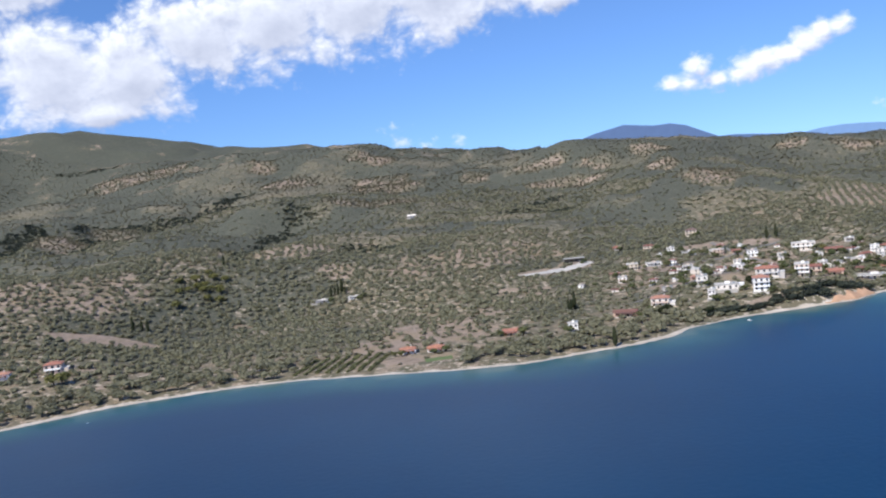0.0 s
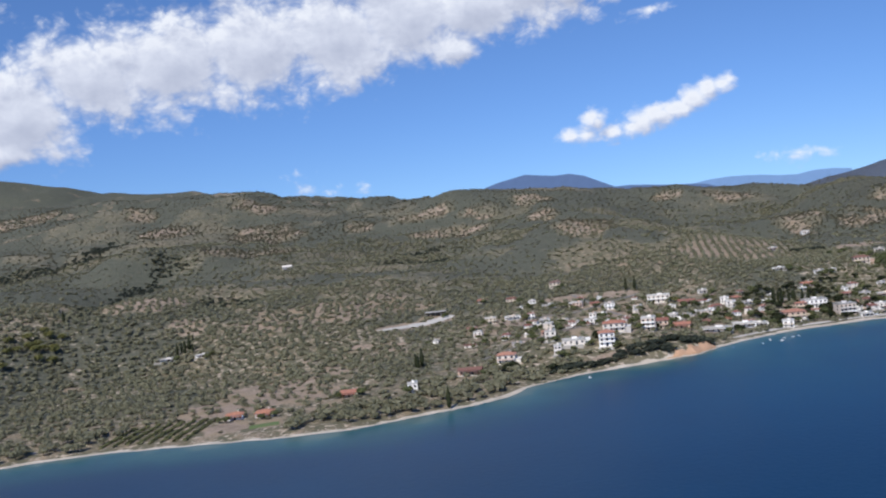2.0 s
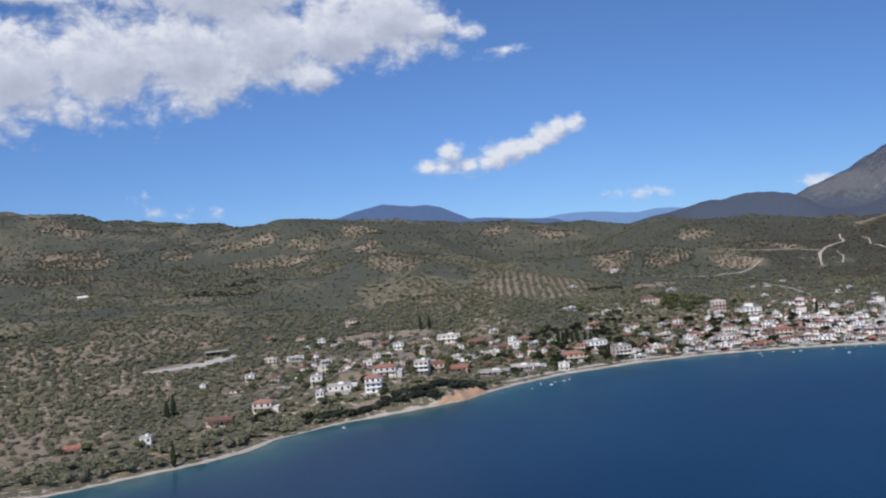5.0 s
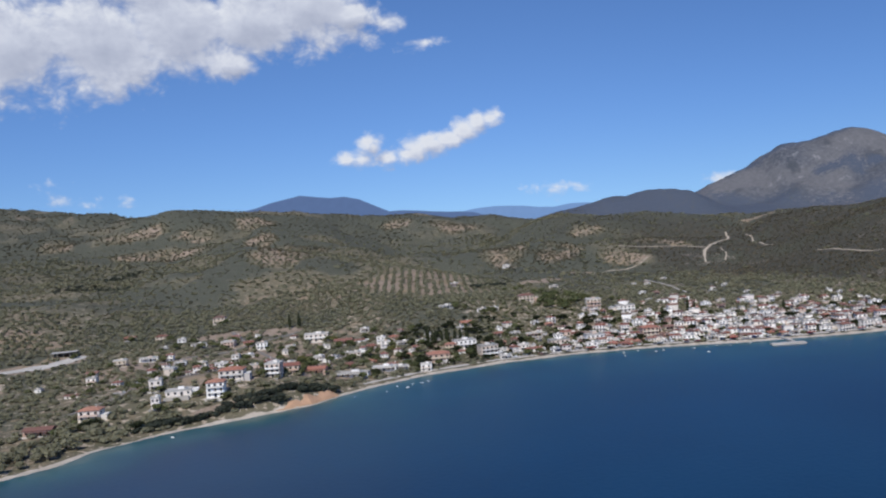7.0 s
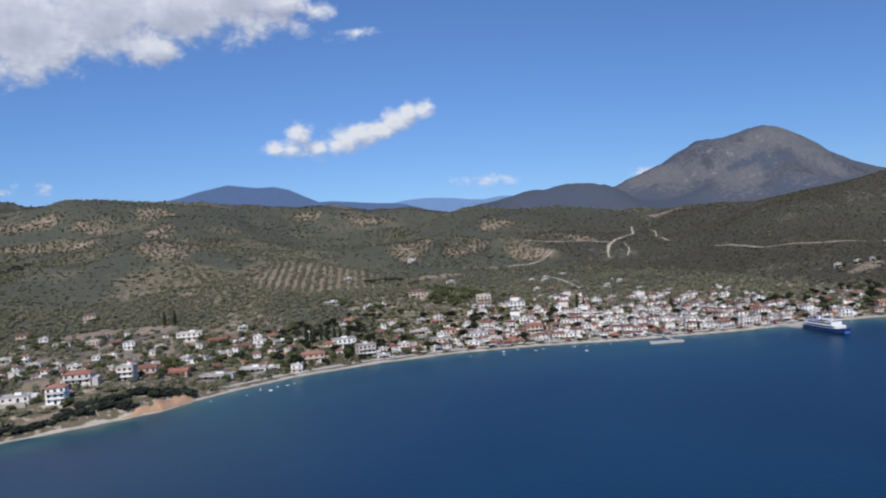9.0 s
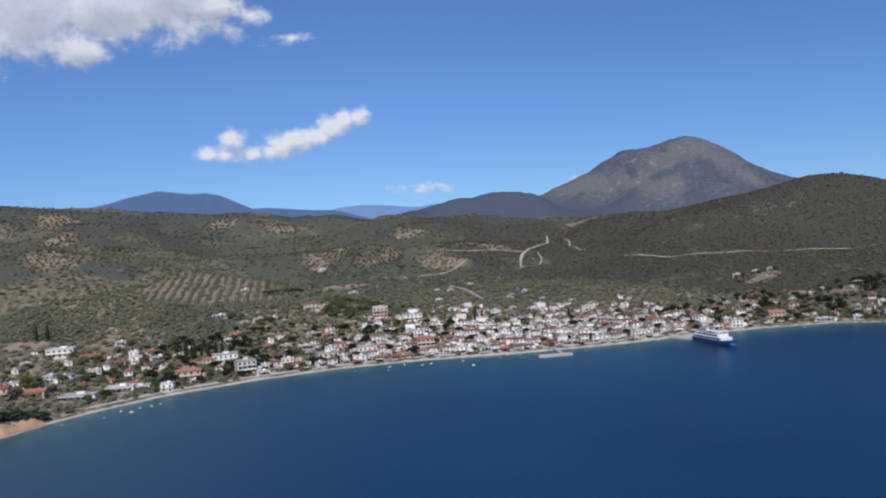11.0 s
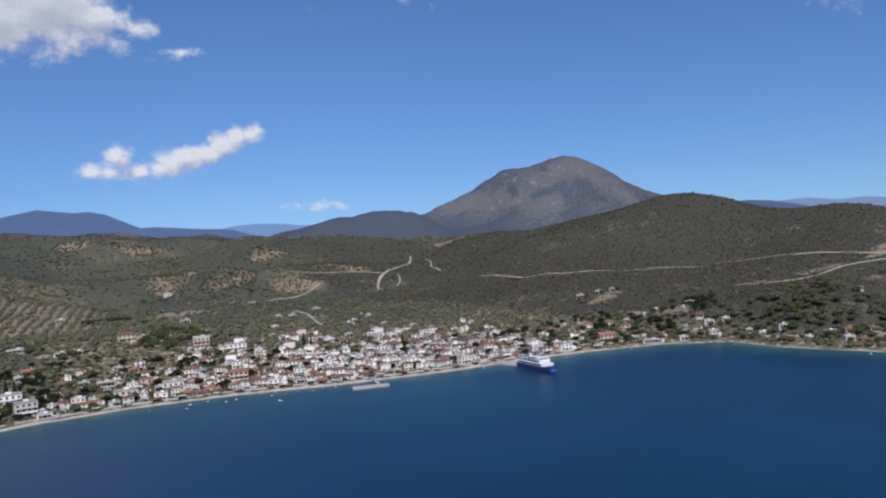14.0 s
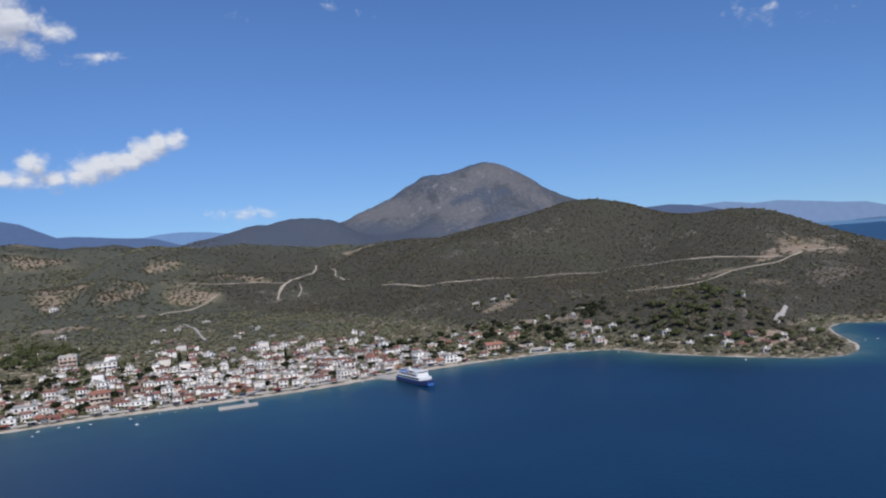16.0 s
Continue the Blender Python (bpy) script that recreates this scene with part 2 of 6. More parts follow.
WHITE = plaster_paint("white_plaster", [(0.0, (0.88, 0.85, 0.80)), (0.18, (0.70, 0.63, 0.55)), (0.3, (0.90, 0.88, 0.84)), (0.56, (0.88, 0.84, 0.78)), (0.66, (0.62, 0.53, 0.44)), (0.76, (0.60, 0.45, 0.37)), (0.86, (0.89, 0.88, 0.86)), (1.0, (0.52, 0.48, 0.44))])
CREAM = plaster_paint("cream_plaster", [(0.0, (0.60, 0.50, 0.37)), (0.4, (0.64, 0.57, 0.47)), (0.7, (0.52, 0.36, 0.28)), (1.0, (0.56, 0.40, 0.31))])
TILE = tile_paint("clay_tile", [(0.0, (0.22, 0.085, 0.060)), (0.3, (0.30, 0.13, 0.095)), (0.6, (0.17, 0.085, 0.065)), (0.85, (0.21, 0.145, 0.12)), (1.0, (0.34, 0.15, 0.10))])
ORANGE = tile_paint("new_clay_tile", [(0.0, (0.42, 0.19, 0.115)), (0.5, (0.37, 0.155, 0.105)), (1.0, (0.44, 0.23, 0.155))])
FLAT = plain("roof_screed", (0.52, 0.50, 0.47), 0.9, vary=0.25, scale=0.8, spread=0.45)
GLASS = plain("dark_window_glass", (0.035, 0.04, 0.05), 0.15, vary=0.1)
SHUTTER = plain("painted_shutter", (0.13, 0.10, 0.075), 0.6, vary=0.2, spread=0.6)
CONCRETE = plain("weathered_concrete", (0.46, 0.43, 0.39), 0.9, vary=0.22, scale=0.7, bump=0.3)
BARK = plain("bark", (0.10, 0.075, 0.055), 0.95, vary=0.3, scale=4.0)
OLIVE = leaf_paint("olive_foliage", (0.198, 0.199, 0.122), (0.320, 0.306, 0.204), (0.317, 0.279, 0.187))
SCRUB = leaf_paint("scrub_foliage", (0.106, 0.106, 0.070), (0.236, 0.213, 0.142), (0.273, 0.213, 0.139))
MAQUIS = leaf_paint("maquis_foliage", (0.078, 0.080, 0.049), (0.279, 0.237, 0.165), (0.293, 0.231, 0.158))
CYPRESS = leaf_paint("cypress_foliage", (0.024, 0.033, 0.016), (0.055, 0.063, 0.028), (0.059, 0.059, 0.024))
PINE = leaf_paint("pine_foliage", (0.091, 0.112, 0.050), (0.190, 0.202, 0.088), (0.194, 0.176, 0.094))
VINE = leaf_paint("vine_foliage", (0.125, 0.134, 0.062), (0.20, 0.205, 0.10), (0.205, 0.185, 0.10))
RAVINE = leaf_paint("ravine_foliage", (0.045, 0.055, 0.040), (0.082, 0.094, 0.068), (0.09, 0.085, 0.065))
HULLWHITE = plain("white_gelcoat", (0.80, 0.80, 0.79), 0.3, vary=0.06)
HULLBLUE = plain("navy_ship_paint", (0.022, 0.042, 0.125), 0.35, vary=0.12)
SKYBLUE = plain("blue_ship_paint", (0.05, 0.16, 0.50), 0.4, vary=0.1)
DARK = plain("dark_rubber", (0.03, 0.03, 0.03), 0.6)
DECK = plain("grey_deck_paint", (0.30, 0.32, 0.34), 0.7, vary=0.15)


def ground_paint():
    m, n, b = material("dry_coastal_ground")
    pos = n.plan()
    flat = n.vec("MULTIPLY", pos, (1.0, 1.0, 0.3))
    mask = n.add("Attribute")
    mask.attribute_name = "cover"
    sp = n.add("SeparateColor")
    n.put(sp.inputs[0], mask.outputs["Color"])
    bare, sand, dark, rock = sp.outputs[0], sp.outputs[1], sp.outputs[2], mask.outputs["Alpha"]
    mid, fine = n.noise(flat, 0.07, 5.0, 0.65), n.noise(flat, 0.45, 5.0, 0.7)
    place = n.add("SeparateXYZ")
    n.put(place.inputs[0], pos)
    grass = n.mix(n.step(mid, 0.35, 0.7), (0.092, 0.094, 0.066), (0.152, 0.138, 0.100))
    grass = n.mix(n.math("MULTIPLY", n.step(n.noise(flat, 0.23, 3.0, 0.6), 0.55, 0.61), n.math("SUBTRACT", 0.9, n.math("MULTIPLY", n.step(place.outputs[1], 650.0, 950.0), 0.5))), grass, (0.37, 0.33, 0.28))
    shrub = n.mix(n.step(fine, 0.35, 0.68), (0.030, 0.033, 0.028), (0.081, 0.080, 0.067))
    shrub = n.mix(n.math("MULTIPLY", n.step(mid, 0.55, 0.75), 0.5), shrub, (0.135, 0.112, 0.085))
    cool = n.mix(n.step(fine, 0.35, 0.68), (0.050, 0.058, 0.047), (0.093, 0.101, 0.081))
    cool = n.mix(n.math("MULTIPLY", n.step(n.math("ADD", n.math("MULTIPLY", mid, 0.5), n.math("MULTIPLY", fine, 0.5)), 0.57, 0.66), 0.6), cool, (0.20, 0.185, 0.15))
    hill = n.math("MULTIPLY", n.step(place.outputs[0], 760.0, 850.0), n.math("SUBTRACT", 1.0, n.step(place.outputs[1], 1000.0, 1350.0)))
    shrub = n.mix(n.math("MULTIPLY", n.step(n.noise(flat, 0.009, 4.0, 0.6), 0.48, 0.62), 0.75), shrub, n.mix(fine, (0.038, 0.045, 0.034), (0.078, 0.084, 0.066)))
    # far haze is painted into this ground colour as blue
    bluish = n.mix(n.step(fine, 0.35, 0.68), (0.060, 0.076, 0.108), (0.096, 0.115, 0.150))
    cool = n.mix(n.math("MULTIPLY", n.step(place.outputs[0], 1150.0, 1550.0), n.step(place.outputs[1], 1350.0, 1750.0)), cool, bluish)
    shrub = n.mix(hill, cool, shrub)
    soil = n.mix(n.step(mid, 0.3, 0.7), (0.195, 0.163, 0.137), (0.285, 0.24, 0.205))
    soil = n.mix(n.math("MULTIPLY", n.step(n.noise(flat, 0.035, 4.0, 0.7), 0.5, 0.62), 0.6), soil, (0.20, 0.165, 0.105))
    soil = n.mix(n.math("MULTIPLY", n.step(fine, 0.5, 0.62), 0.75), soil, (0.16, 0.140, 0.088))
    # the mountain rock's grey also has distance haze coloured in as blue
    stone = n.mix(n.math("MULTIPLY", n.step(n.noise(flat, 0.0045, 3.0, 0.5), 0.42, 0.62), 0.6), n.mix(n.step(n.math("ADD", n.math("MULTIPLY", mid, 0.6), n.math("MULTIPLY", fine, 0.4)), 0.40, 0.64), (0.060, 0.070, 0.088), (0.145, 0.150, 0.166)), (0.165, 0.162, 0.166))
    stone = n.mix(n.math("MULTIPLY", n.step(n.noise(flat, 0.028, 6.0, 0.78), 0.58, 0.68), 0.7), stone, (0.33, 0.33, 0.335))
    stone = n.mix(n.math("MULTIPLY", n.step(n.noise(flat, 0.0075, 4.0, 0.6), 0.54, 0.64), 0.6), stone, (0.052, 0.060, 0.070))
    beach = n.mix(n.step(mid, 0.3, 0.7), (0.35, 0.325, 0.285), (0.47, 0.445, 0.405))
    stone = n.mix(hill, stone, n.mix(n.step(fine, 0.45, 0.65), (0.085, 0.080, 0.068), (0.25, 0.235, 0.21)))
    wob = n.math("MULTIPLY", n.math("SUBTRACT", n.math("ADD", mid, fine), 1.0), 1.3)
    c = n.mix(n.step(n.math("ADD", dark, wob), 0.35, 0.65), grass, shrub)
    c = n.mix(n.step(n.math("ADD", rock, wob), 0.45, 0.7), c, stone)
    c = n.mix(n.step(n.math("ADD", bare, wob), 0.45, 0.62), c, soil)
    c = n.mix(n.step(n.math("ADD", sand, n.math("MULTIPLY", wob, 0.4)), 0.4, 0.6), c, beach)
    # the mountain skips the warm tint, which keeps its painted haze
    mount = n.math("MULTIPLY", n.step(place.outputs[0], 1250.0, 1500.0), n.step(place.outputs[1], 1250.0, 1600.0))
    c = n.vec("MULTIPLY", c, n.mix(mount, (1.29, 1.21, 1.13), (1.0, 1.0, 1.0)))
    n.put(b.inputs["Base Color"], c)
    b.inputs["Roughness"].default_value = 0.95
    b.inputs["Specular IOR Level"].default_value = 0.15
    bp = n.add("Bump")
    bp.inputs["Strength"].default_value, bp.inputs["Distance"].default_value = 0.8, 1.2 * UNIT
    n.put(bp.inputs["Height"], n.math("ADD", fine, n.math("MULTIPLY", mid, 2.0)))
    n.put(b.inputs["Normal"], bp.outputs[0])
    return m


def water_paint():
    m, n, b = material("sea_water")
    pos = n.plan()
    depth = n.add("Attribute")
    depth.attribute_name = "shallow"
    mask = depth.outputs["Fac"]
    wind = n.step(n.noise(pos, 0.006, 4.0, 0.6), 0.3, 0.7)
    deep = n.mix(wind, (0.0030, 0.0275, 0.071), (0.0040, 0.0365, 0.089))
    bed = n.noise(pos, 0.035, 4.0, 0.6)
    k = n.math("ADD", mask, n.math("MULTIPLY", n.math("SUBTRACT", bed, 0.5), n.math("MULTIPLY", mask, 1.4)), clamp=True)
    c = n.ramp(k, [(0.0, (0.0, 0.0, 0.0)), (0.25, (0.003, 0.014, 0.012)), (0.5, (0.010, 0.040, 0.034)), (0.8, (0.028, 0.080, 0.066)), (1.0, (0.085, 0.13, 0.105))])
    c = n.vec("ADD", n.vec("SCALE", deep), c)
    n.put(c.node.inputs[0].links[0].from_node.inputs[3], n.math("SUBTRACT", 1.0, n.math("MULTIPLY", k, 0.6)))
    n.put(b.inputs["Base Color"], c)
    b.inputs["Roughness"].default_value, b.inputs["IOR"].default_value = 0.34, 1.33
    b.inputs["Specular IOR Level"].default_value = 0.36
    bp = n.add("Bump")
    bp.inputs["Strength"].default_value, bp.inputs["Distance"].default_value = 0.35, 0.3
    n.put(bp.inputs["Height"], n.noise(pos, 0.4, 3.0, 0.6))
    n.put(b.inputs["Normal"], bp.outputs[0])
    return m


GROUND, WATER = ground_paint(), water_paint()
ROADDIRT = plain("pale_dirt_road", (0.48, 0.41, 0.32), 0.95, vary=0.25, scale=0.15)
ASPHALT = plain("sun_bleached_asphalt", (0.20, 0.19, 0.18), 0.9, vary=0.2, scale=0.2)
GRAVEL = plain("white_gravel", (0.50, 0.475, 0.43), 0.95, vary=0.3, scale=0.3)
CLAY = plain("orange_clay", (0.47, 0.29, 0.18), 0.95, vary=0.3, scale=0.25, bump=0.5)

# ------------------------------------------------------------------ the land
def vnoise(x, y, seed):
    """Smooth value noise, -1 to 1."""
    xi, yi = np.floor(x), np.floor(y)
    fx, fy = x - xi, y - yi
    fx, fy = fx * fx * (3 - 2 * fx), fy * fy * (3 - 2 * fy)

    def h(a, b):
        v = np.sin(a * 127.1 + b * 311.7 + seed * 74.7) * 43758.5453
        return 2 * (v - np.floor(v)) - 1
    a, b = h(xi, yi), h(xi + 1, yi)
    c, d = h(xi, yi + 1), h(xi + 1, yi + 1)
    return (a * (1 - fx) + b * fx) * (1 - fy) + (c * (1 - fx) + d * fx) * fy


def fbm(x, y, size, seed, octaves=4):
    out, amp, tot = 0, 1, 0
    for k in range(octaves):
        out = out + amp * vnoise(x / size + 17.3 * k, y / size - 9.1 * k, seed + k)
        tot += amp
        size, amp = size / 2.03, amp * 0.5
    return out / tot


def smooth(a, b, v):
    u = np.clip((v - a) / (b - a), 0, 1)
    return u * u * (3 - 2 * u)


SHORE = [(-6000, -900), (-2500, -450), (-900, -120), (-520, 130), (-350, 270), (-262, 350), (-216, 384), (-173, 411), (-120, 425), (-82, 427), (-34, 418), (6, 410),
         (35, 409), (71, 420), (96, 427), (118, 438), (132, 456), (165, 472), (202, 479), (243, 489), (262, 503), (286, 516), (325, 530), (385, 535),
         (435, 530), (490, 511), (545, 481), (612, 455), (660, 445), (720, 425), (767, 400), (794, 364), (785, 323), (788, 275), (797, 231), (812, 217), (831, 217)]
SHORE += [(852, 224), (875, 240), (900, 257), (925, 270), (949, 271), (962, 244), (990, 205), (1100, 170), (1240, 200), (1370, 320), (1450, 500), (1540, 740), (1650, 1000), (1900, 1250), (2400, 1500), (3000, 1600), (3600, 1900), (4300, 2600), (6000, 3600)]


def shore_distance(x, y):
    """Metres inland of the water's edge; negative out at sea."""
    p = np.array(SHORE, float)
    best = np.full(np.shape(x), 1e18)
    for (ax, ay), (bx, by) in zip(p[:-1], p[1:]):
        dx, dy = bx - ax, by - ay
        u = np.clip(((x - ax) * dx + (y - ay) * dy) / (dx * dx + dy * dy), 0, 1)
        best = np.minimum(best, (x - ax - u * dx) ** 2 + (y - ay - u * dy) ** 2)
    return np.where(land_side(x, y, p), 1, -1) * np.sqrt(best)


def land_side(x, y, p):
    q = np.vstack([p, [(9000, 3600), (9000, 20000), (-9000, 20000), (-9000, -900)]])
    odd = np.zeros(np.shape(x), bool)
    for (ax, ay), (bx, by) in zip(q, np.roll(q, -1, 0)):
        if ay != by:
            odd ^= ((ay > y) != (by > y)) & (x < (bx - ax) * (y - ay) / (by - ay) + ax)
    return odd
def relief(x, y):
    """Rounded spurs with sharp gullies between them, 0 to about 0.7."""
    return np.abs(fbm(x + 60 * vnoise(x / 170, y / 170, 8), y, 330, 3, 4))


def base(x, y, s):
    """The land's rise from the shore to the crest, with its spurs and gullies."""
    crest = 2500 - 1150 * smooth(-500, 700, x)
    i = np.maximum(s, 0)
    i = np.where(i > crest, crest - 0.35 * (i - crest), i)
    i = np.maximum(i, 0)
    z = 1.2 * smooth(0, 14, s) + 0.045 * np.maximum(i - 20, 0) * smooth(0, 160, s) + 2.4e-5 * i ** 2
    z = z + smooth(70, 600, s) * 52 * relief(x, y) + smooth(30, 200, s) * 2.0 * fbm(x, y, 60, 11, 3)
    z = z + np.exp(-((x - 2850) ** 2 + (y - 2400) ** 2) / 700 ** 2) * 15 * fbm(x, y, 240, 41, 4)
    return np.where(s < 0, np.maximum(0.10 * s, -14), z)
COAST_HILLS = [(-150, 620, 130, -23), (-330, 640, 150, 21), (250, 720, 110, 4), (420, 700, 90, 13), (560, 680, 90, 6), (960, 560, 110, 23), (830, 400, 90, 8), (860, 340, 110, 4), (1000, 420, 110, 10), (1180, 470, 120, 32), (1290, 500, 110, 65), (1150, 650, 130, -10), (1320, 740, 150, 106), (1050, 780, 130, 35), (1120, 300, 110, 14), (200, 530, 70, 15), (900, 330, 80, 20), (-220, 500, 90, 9)]
MIDDLE_HILLS = [(-420, 860, 150, 6), (-210, 860, 150, 26), (0, 860, 150, 6), (210, 860, 150, 5), (420, 860, 150, 19), (840, 860, 150, -20), (-400, 1080, 170, 5), (-160, 1080, 170, -17), (80, 1080, 170, 8), (320, 1080, 170, 34), (560, 1080, 170, -19), (800, 1080, 170, 17), (-410, 1350, 210, 4), (-120, 1350, 210, 32), (170, 1350, 210, -37), (460, 1350, 210, 26), (750, 1350, 210, -20), (1040, 1350, 210, 46), (1300, 960, 170, 49), (1150, 1050, 150, 19), (1400, 1200, 200, 23), (-30, 970, 90, -9)]
RIDGE_HILLS = [(-450, 1700, 240, 19), (-120, 1700, 240, 8), (210, 1700, 240, 38), (540, 1700, 240, 38), (870, 1700, 240, 5), (-1100, 2200, 320, -48), (-670, 2200, 320, 46), (-240, 2200, 320, 60), (190, 2200, 320, 24), (620, 2200, 320, 8), (1050, 2200, 320, 29), (-1150, 2850, 420, 137), (-600, 2850, 420, 23), (-50, 2850, 420, 14), (-1700, 2500, 450, 135)]
MOUNTAIN = [(1400, 1200, 200, 23), (2950, 2480, 330, 155), (2810, 2560, 260, 78), (3060, 2360, 260, 95), (2640, 2580, 260, 54), (3220, 2240, 300, 35), (2690, 2250, 350, 62), (2470, 2600, 300, 62), (3390, 2090, 350, 77), (2820, 2020, 330, 20), (1690, 2410, 170, 43), (1810, 2330, 180, 45), (1930, 2280, 170, 50), (2040, 2240, 170, 28)]


MOUNTAIN_EDGE = [(1558, 2534, 150, -7), (1633, 2481, 150, 17), (1704, 2420, 150, -7), (1771, 2351, 150, 12), (1865, 2324, 150, -15), (1927, 2281, 150, 10), (2367, 2693, 130, 16), (2415, 2717, 130, -18), (2412, 2619, 130, -13), (2481, 2608, 130, 7), (2605, 2659, 130, 15), (2702, 2563, 130, -8), (2736, 2530, 130, 9), (2830, 2555, 130, -7), (2830, 2486, 130, -7), (2935, 2435, 130, -6), (2967, 2400, 130, 15), (3013, 2394, 130, 11), (3008, 2344, 130, -4), (3072, 2323, 130, -22), (3110, 2295, 130, -16), (3155, 2258, 130, -9), (3188, 2225, 130, 5)]

PASS_HILLS = [(450, 1550, 150, -5), (600, 1550, 150, -5), (750, 1550, 150, -15), (880, 1330, 140, 6), (1150, 1300, 170, 15), (1300, 1350, 180, 11), (700, 1680, 170, 11), (500, 1690, 160, -3), (1000, 1650, 180, 5), (1200, 1600, 180, 10), (1000, 1250, 170, -18), (750, 1200, 160, 8)]
EAST_HILLS = [(980, 1010, 150, -4), (1120, 1050, 150, 5), (1220, 900, 140, 8), (1260, 1080, 170, -19), (1320, 740, 150, -6), (1250, 620, 110, 14), (1180, 540, 110, -13), (1290, 500, 110, -12), (1380, 560, 130, 14), (1300, 400, 110, 9), (1420, 420, 120, 3), (1100, 880, 130, 3), (1450, 860, 160, -7), (1380, 330, 110, 23), (1260, 260, 100, 15), (860, 1150, 160, 13), (985, 525, 85, -10)]

# gullies and creases: half width, depth, line
CREASES = [(26, 9, [(-590, 1110), (-619, 1232), (-640, 1330)]), (26, 10, [(-500, 1120), (-549, 1314), (-600, 1500)]), (36, 13, [(-470, 1400), (-439, 1480), (-414, 1587), (-398, 1714)]),
           (30, 9, [(-190, 800), (-250, 1000), (-245, 1137), (-212, 1271)]), (34, 9, [(539, 1246), (655, 1448), (741, 1499)]), (20, 6, [(-94, 850), (-60, 826)]), (24, 6, [(93, 1210), (153, 1220), (190, 1110)]),
           (60, 16, [(2787, 2352), (2620, 2337), (2480, 2356), (2361, 2360)]), (50, 18, [(2845, 2299), (2742, 2217), (2592, 2172), (2493, 2140)]), (45, 16, [(2896, 2230), (2899, 2167), (2824, 2097)]), (50, 12, [(2585, 2394), (2493, 2496), (2334, 2521)])]


def crease(x, y, wide, deep, line):
    """The drop into a crease of the land along a line."""
    best = np.full(np.shape(x), 1e18)
    for (ax, ay), (bx, by) in zip(line, line[1:]):
        u = np.clip(((x - ax) * (bx - ax) + (y - ay) * (by - ay)) / ((bx - ax) ** 2 + (by - ay) ** 2), 0, 1)
        best = np.minimum(best, (x - ax - u * (bx - ax)) ** 2 + (y - ay - u * (by - ay)) ** 2)
    return deep * np.exp(-best / wide ** 2)


def height(x, y):
    """Height of the land over the sea."""
    x, y = np.asarray(x, float), np.asarray(y, float)
    s = shore_distance(x, y)
    z, e = base(x, y, s), smooth(3, 70, s)
    for a, b, r, h in COAST_HILLS + MIDDLE_HILLS + RIDGE_HILLS + MOUNTAIN + PASS_HILLS + EAST_HILLS:
        z = z + h * np.exp(-((x - a) ** 2 + (y - b) ** 2) / r ** 2) * e
    z = np.where(s > 0, np.maximum(z, smooth(0, 14, s) + 0.006 * s), z)
    # stony ribs on the mountain
    rib = smooth(1500, 2000, x) * smooth(1200, 1700, y) * smooth(40, 160, z)
    z = z + rib * (26 * (0.35 - np.abs(fbm(x + 0.5 * y, y - 0.3 * x, 420, 81, 3))) + 9 * fbm(x, y, 90, 85, 3))
    for a, b, r, h in MOUNTAIN_EDGE:
        z = z + h * np.exp(-((x - a) ** 2 + (y - b) ** 2) / r ** 2)
    for wide, deep, line in CREASES:
        z = z - crease(x, y, wide, deep, line)
    # the clay bluff under the houses west of the village
    bluff = np.exp(-((x - 226) / 30) ** 4) * smooth(3, 9, s) * (1 - smooth(16, 60, s))
    return z + 4.5 * bluff


# bare or stony grounds: x, y, half length, half width, turn, strength
CLEARINGS = [(-238, 563, 34, 14, 0, 1.4), (-18, 506, 56, 30, 8, 0.8), (-48, 490, 20, 12, 0, 0.95), (84, 688, 30, 12, 25, 1.7), (112, 708, 22, 15, 40, 1.7), (69, 614, 20, 4, 5, 1.2), (75, 796, 24, 5, 0, 1.1), (-27, 446, 13, 15, 0, 0.9), (-6, 444, 10, 14, 0, 0.85)]
CLEARINGS += [(25, 559, 14, 9, 0, 1.0), (231, 723, 34, 14, -10, 1.2), (165, 645, 26, 10, -8, 1.1), (192, 497, 14, 7, 15, 1.0), (255, 668, 40, 16, 0, 0.6), (170, 655, 25, 14, 0, 0.7), (694, 950, 32, 12, -22, 1.5), (800, 965, 30, 12, -20, 0.8), (-161, 638, 12, 8, 0, 0.9)]
CLEARINGS2 = [(1160, 398, 60, 16, -20, 0.56), (1176, 392, 30, 9, -20, 0.75), (1120, 405, 20, 8, -20, 0.7), (905, 300, 12, 6, 50, 0.5), (835, 262, 34, 14, -20, 0.8), (849, 435, 26, 14, 0, 0.6), (873, 541, 22, 12, 0, 0.6), (1050, 430, 34, 9, -20, 0.6), (980, 440, 40, 8, -25, 0.55), (1290, 1170, 60, 12, -30, 0.9)]
CLEARINGS2 += [(-640, 1960, 110, 40, 10, 0.5), (591, 842, 32, 24, -19, 0.75), (1190, 385, 40, 34, -68, 0.55), (844, 440, 22, 22, -52, 0.6), (832, 478, 16, 18, -49, 0.65), (875, 562, 20, 7, -47, 0.45), (1038, 371, 22, 14, -65, 0.5), (803, 509, 9, 12, -46, 0.8)]
CLEARINGS2 += [(893, 277, 22, 16, -67, 0.5), (1195, 1160, 40, 14, -45, 0.8), (62, 632, 22, 6, 0, 1.2), (21, 575, 12, 12, 0, 1.0), (-20, 545, 40, 18, 10, 0.75), (240, 640, 30, 16, -20, 0.9), (205, 600, 26, 12, -20, 0.85), (165, 560, 30, 10, -15, 0.8), (262, 715, 34, 14, -15, 1.0)]
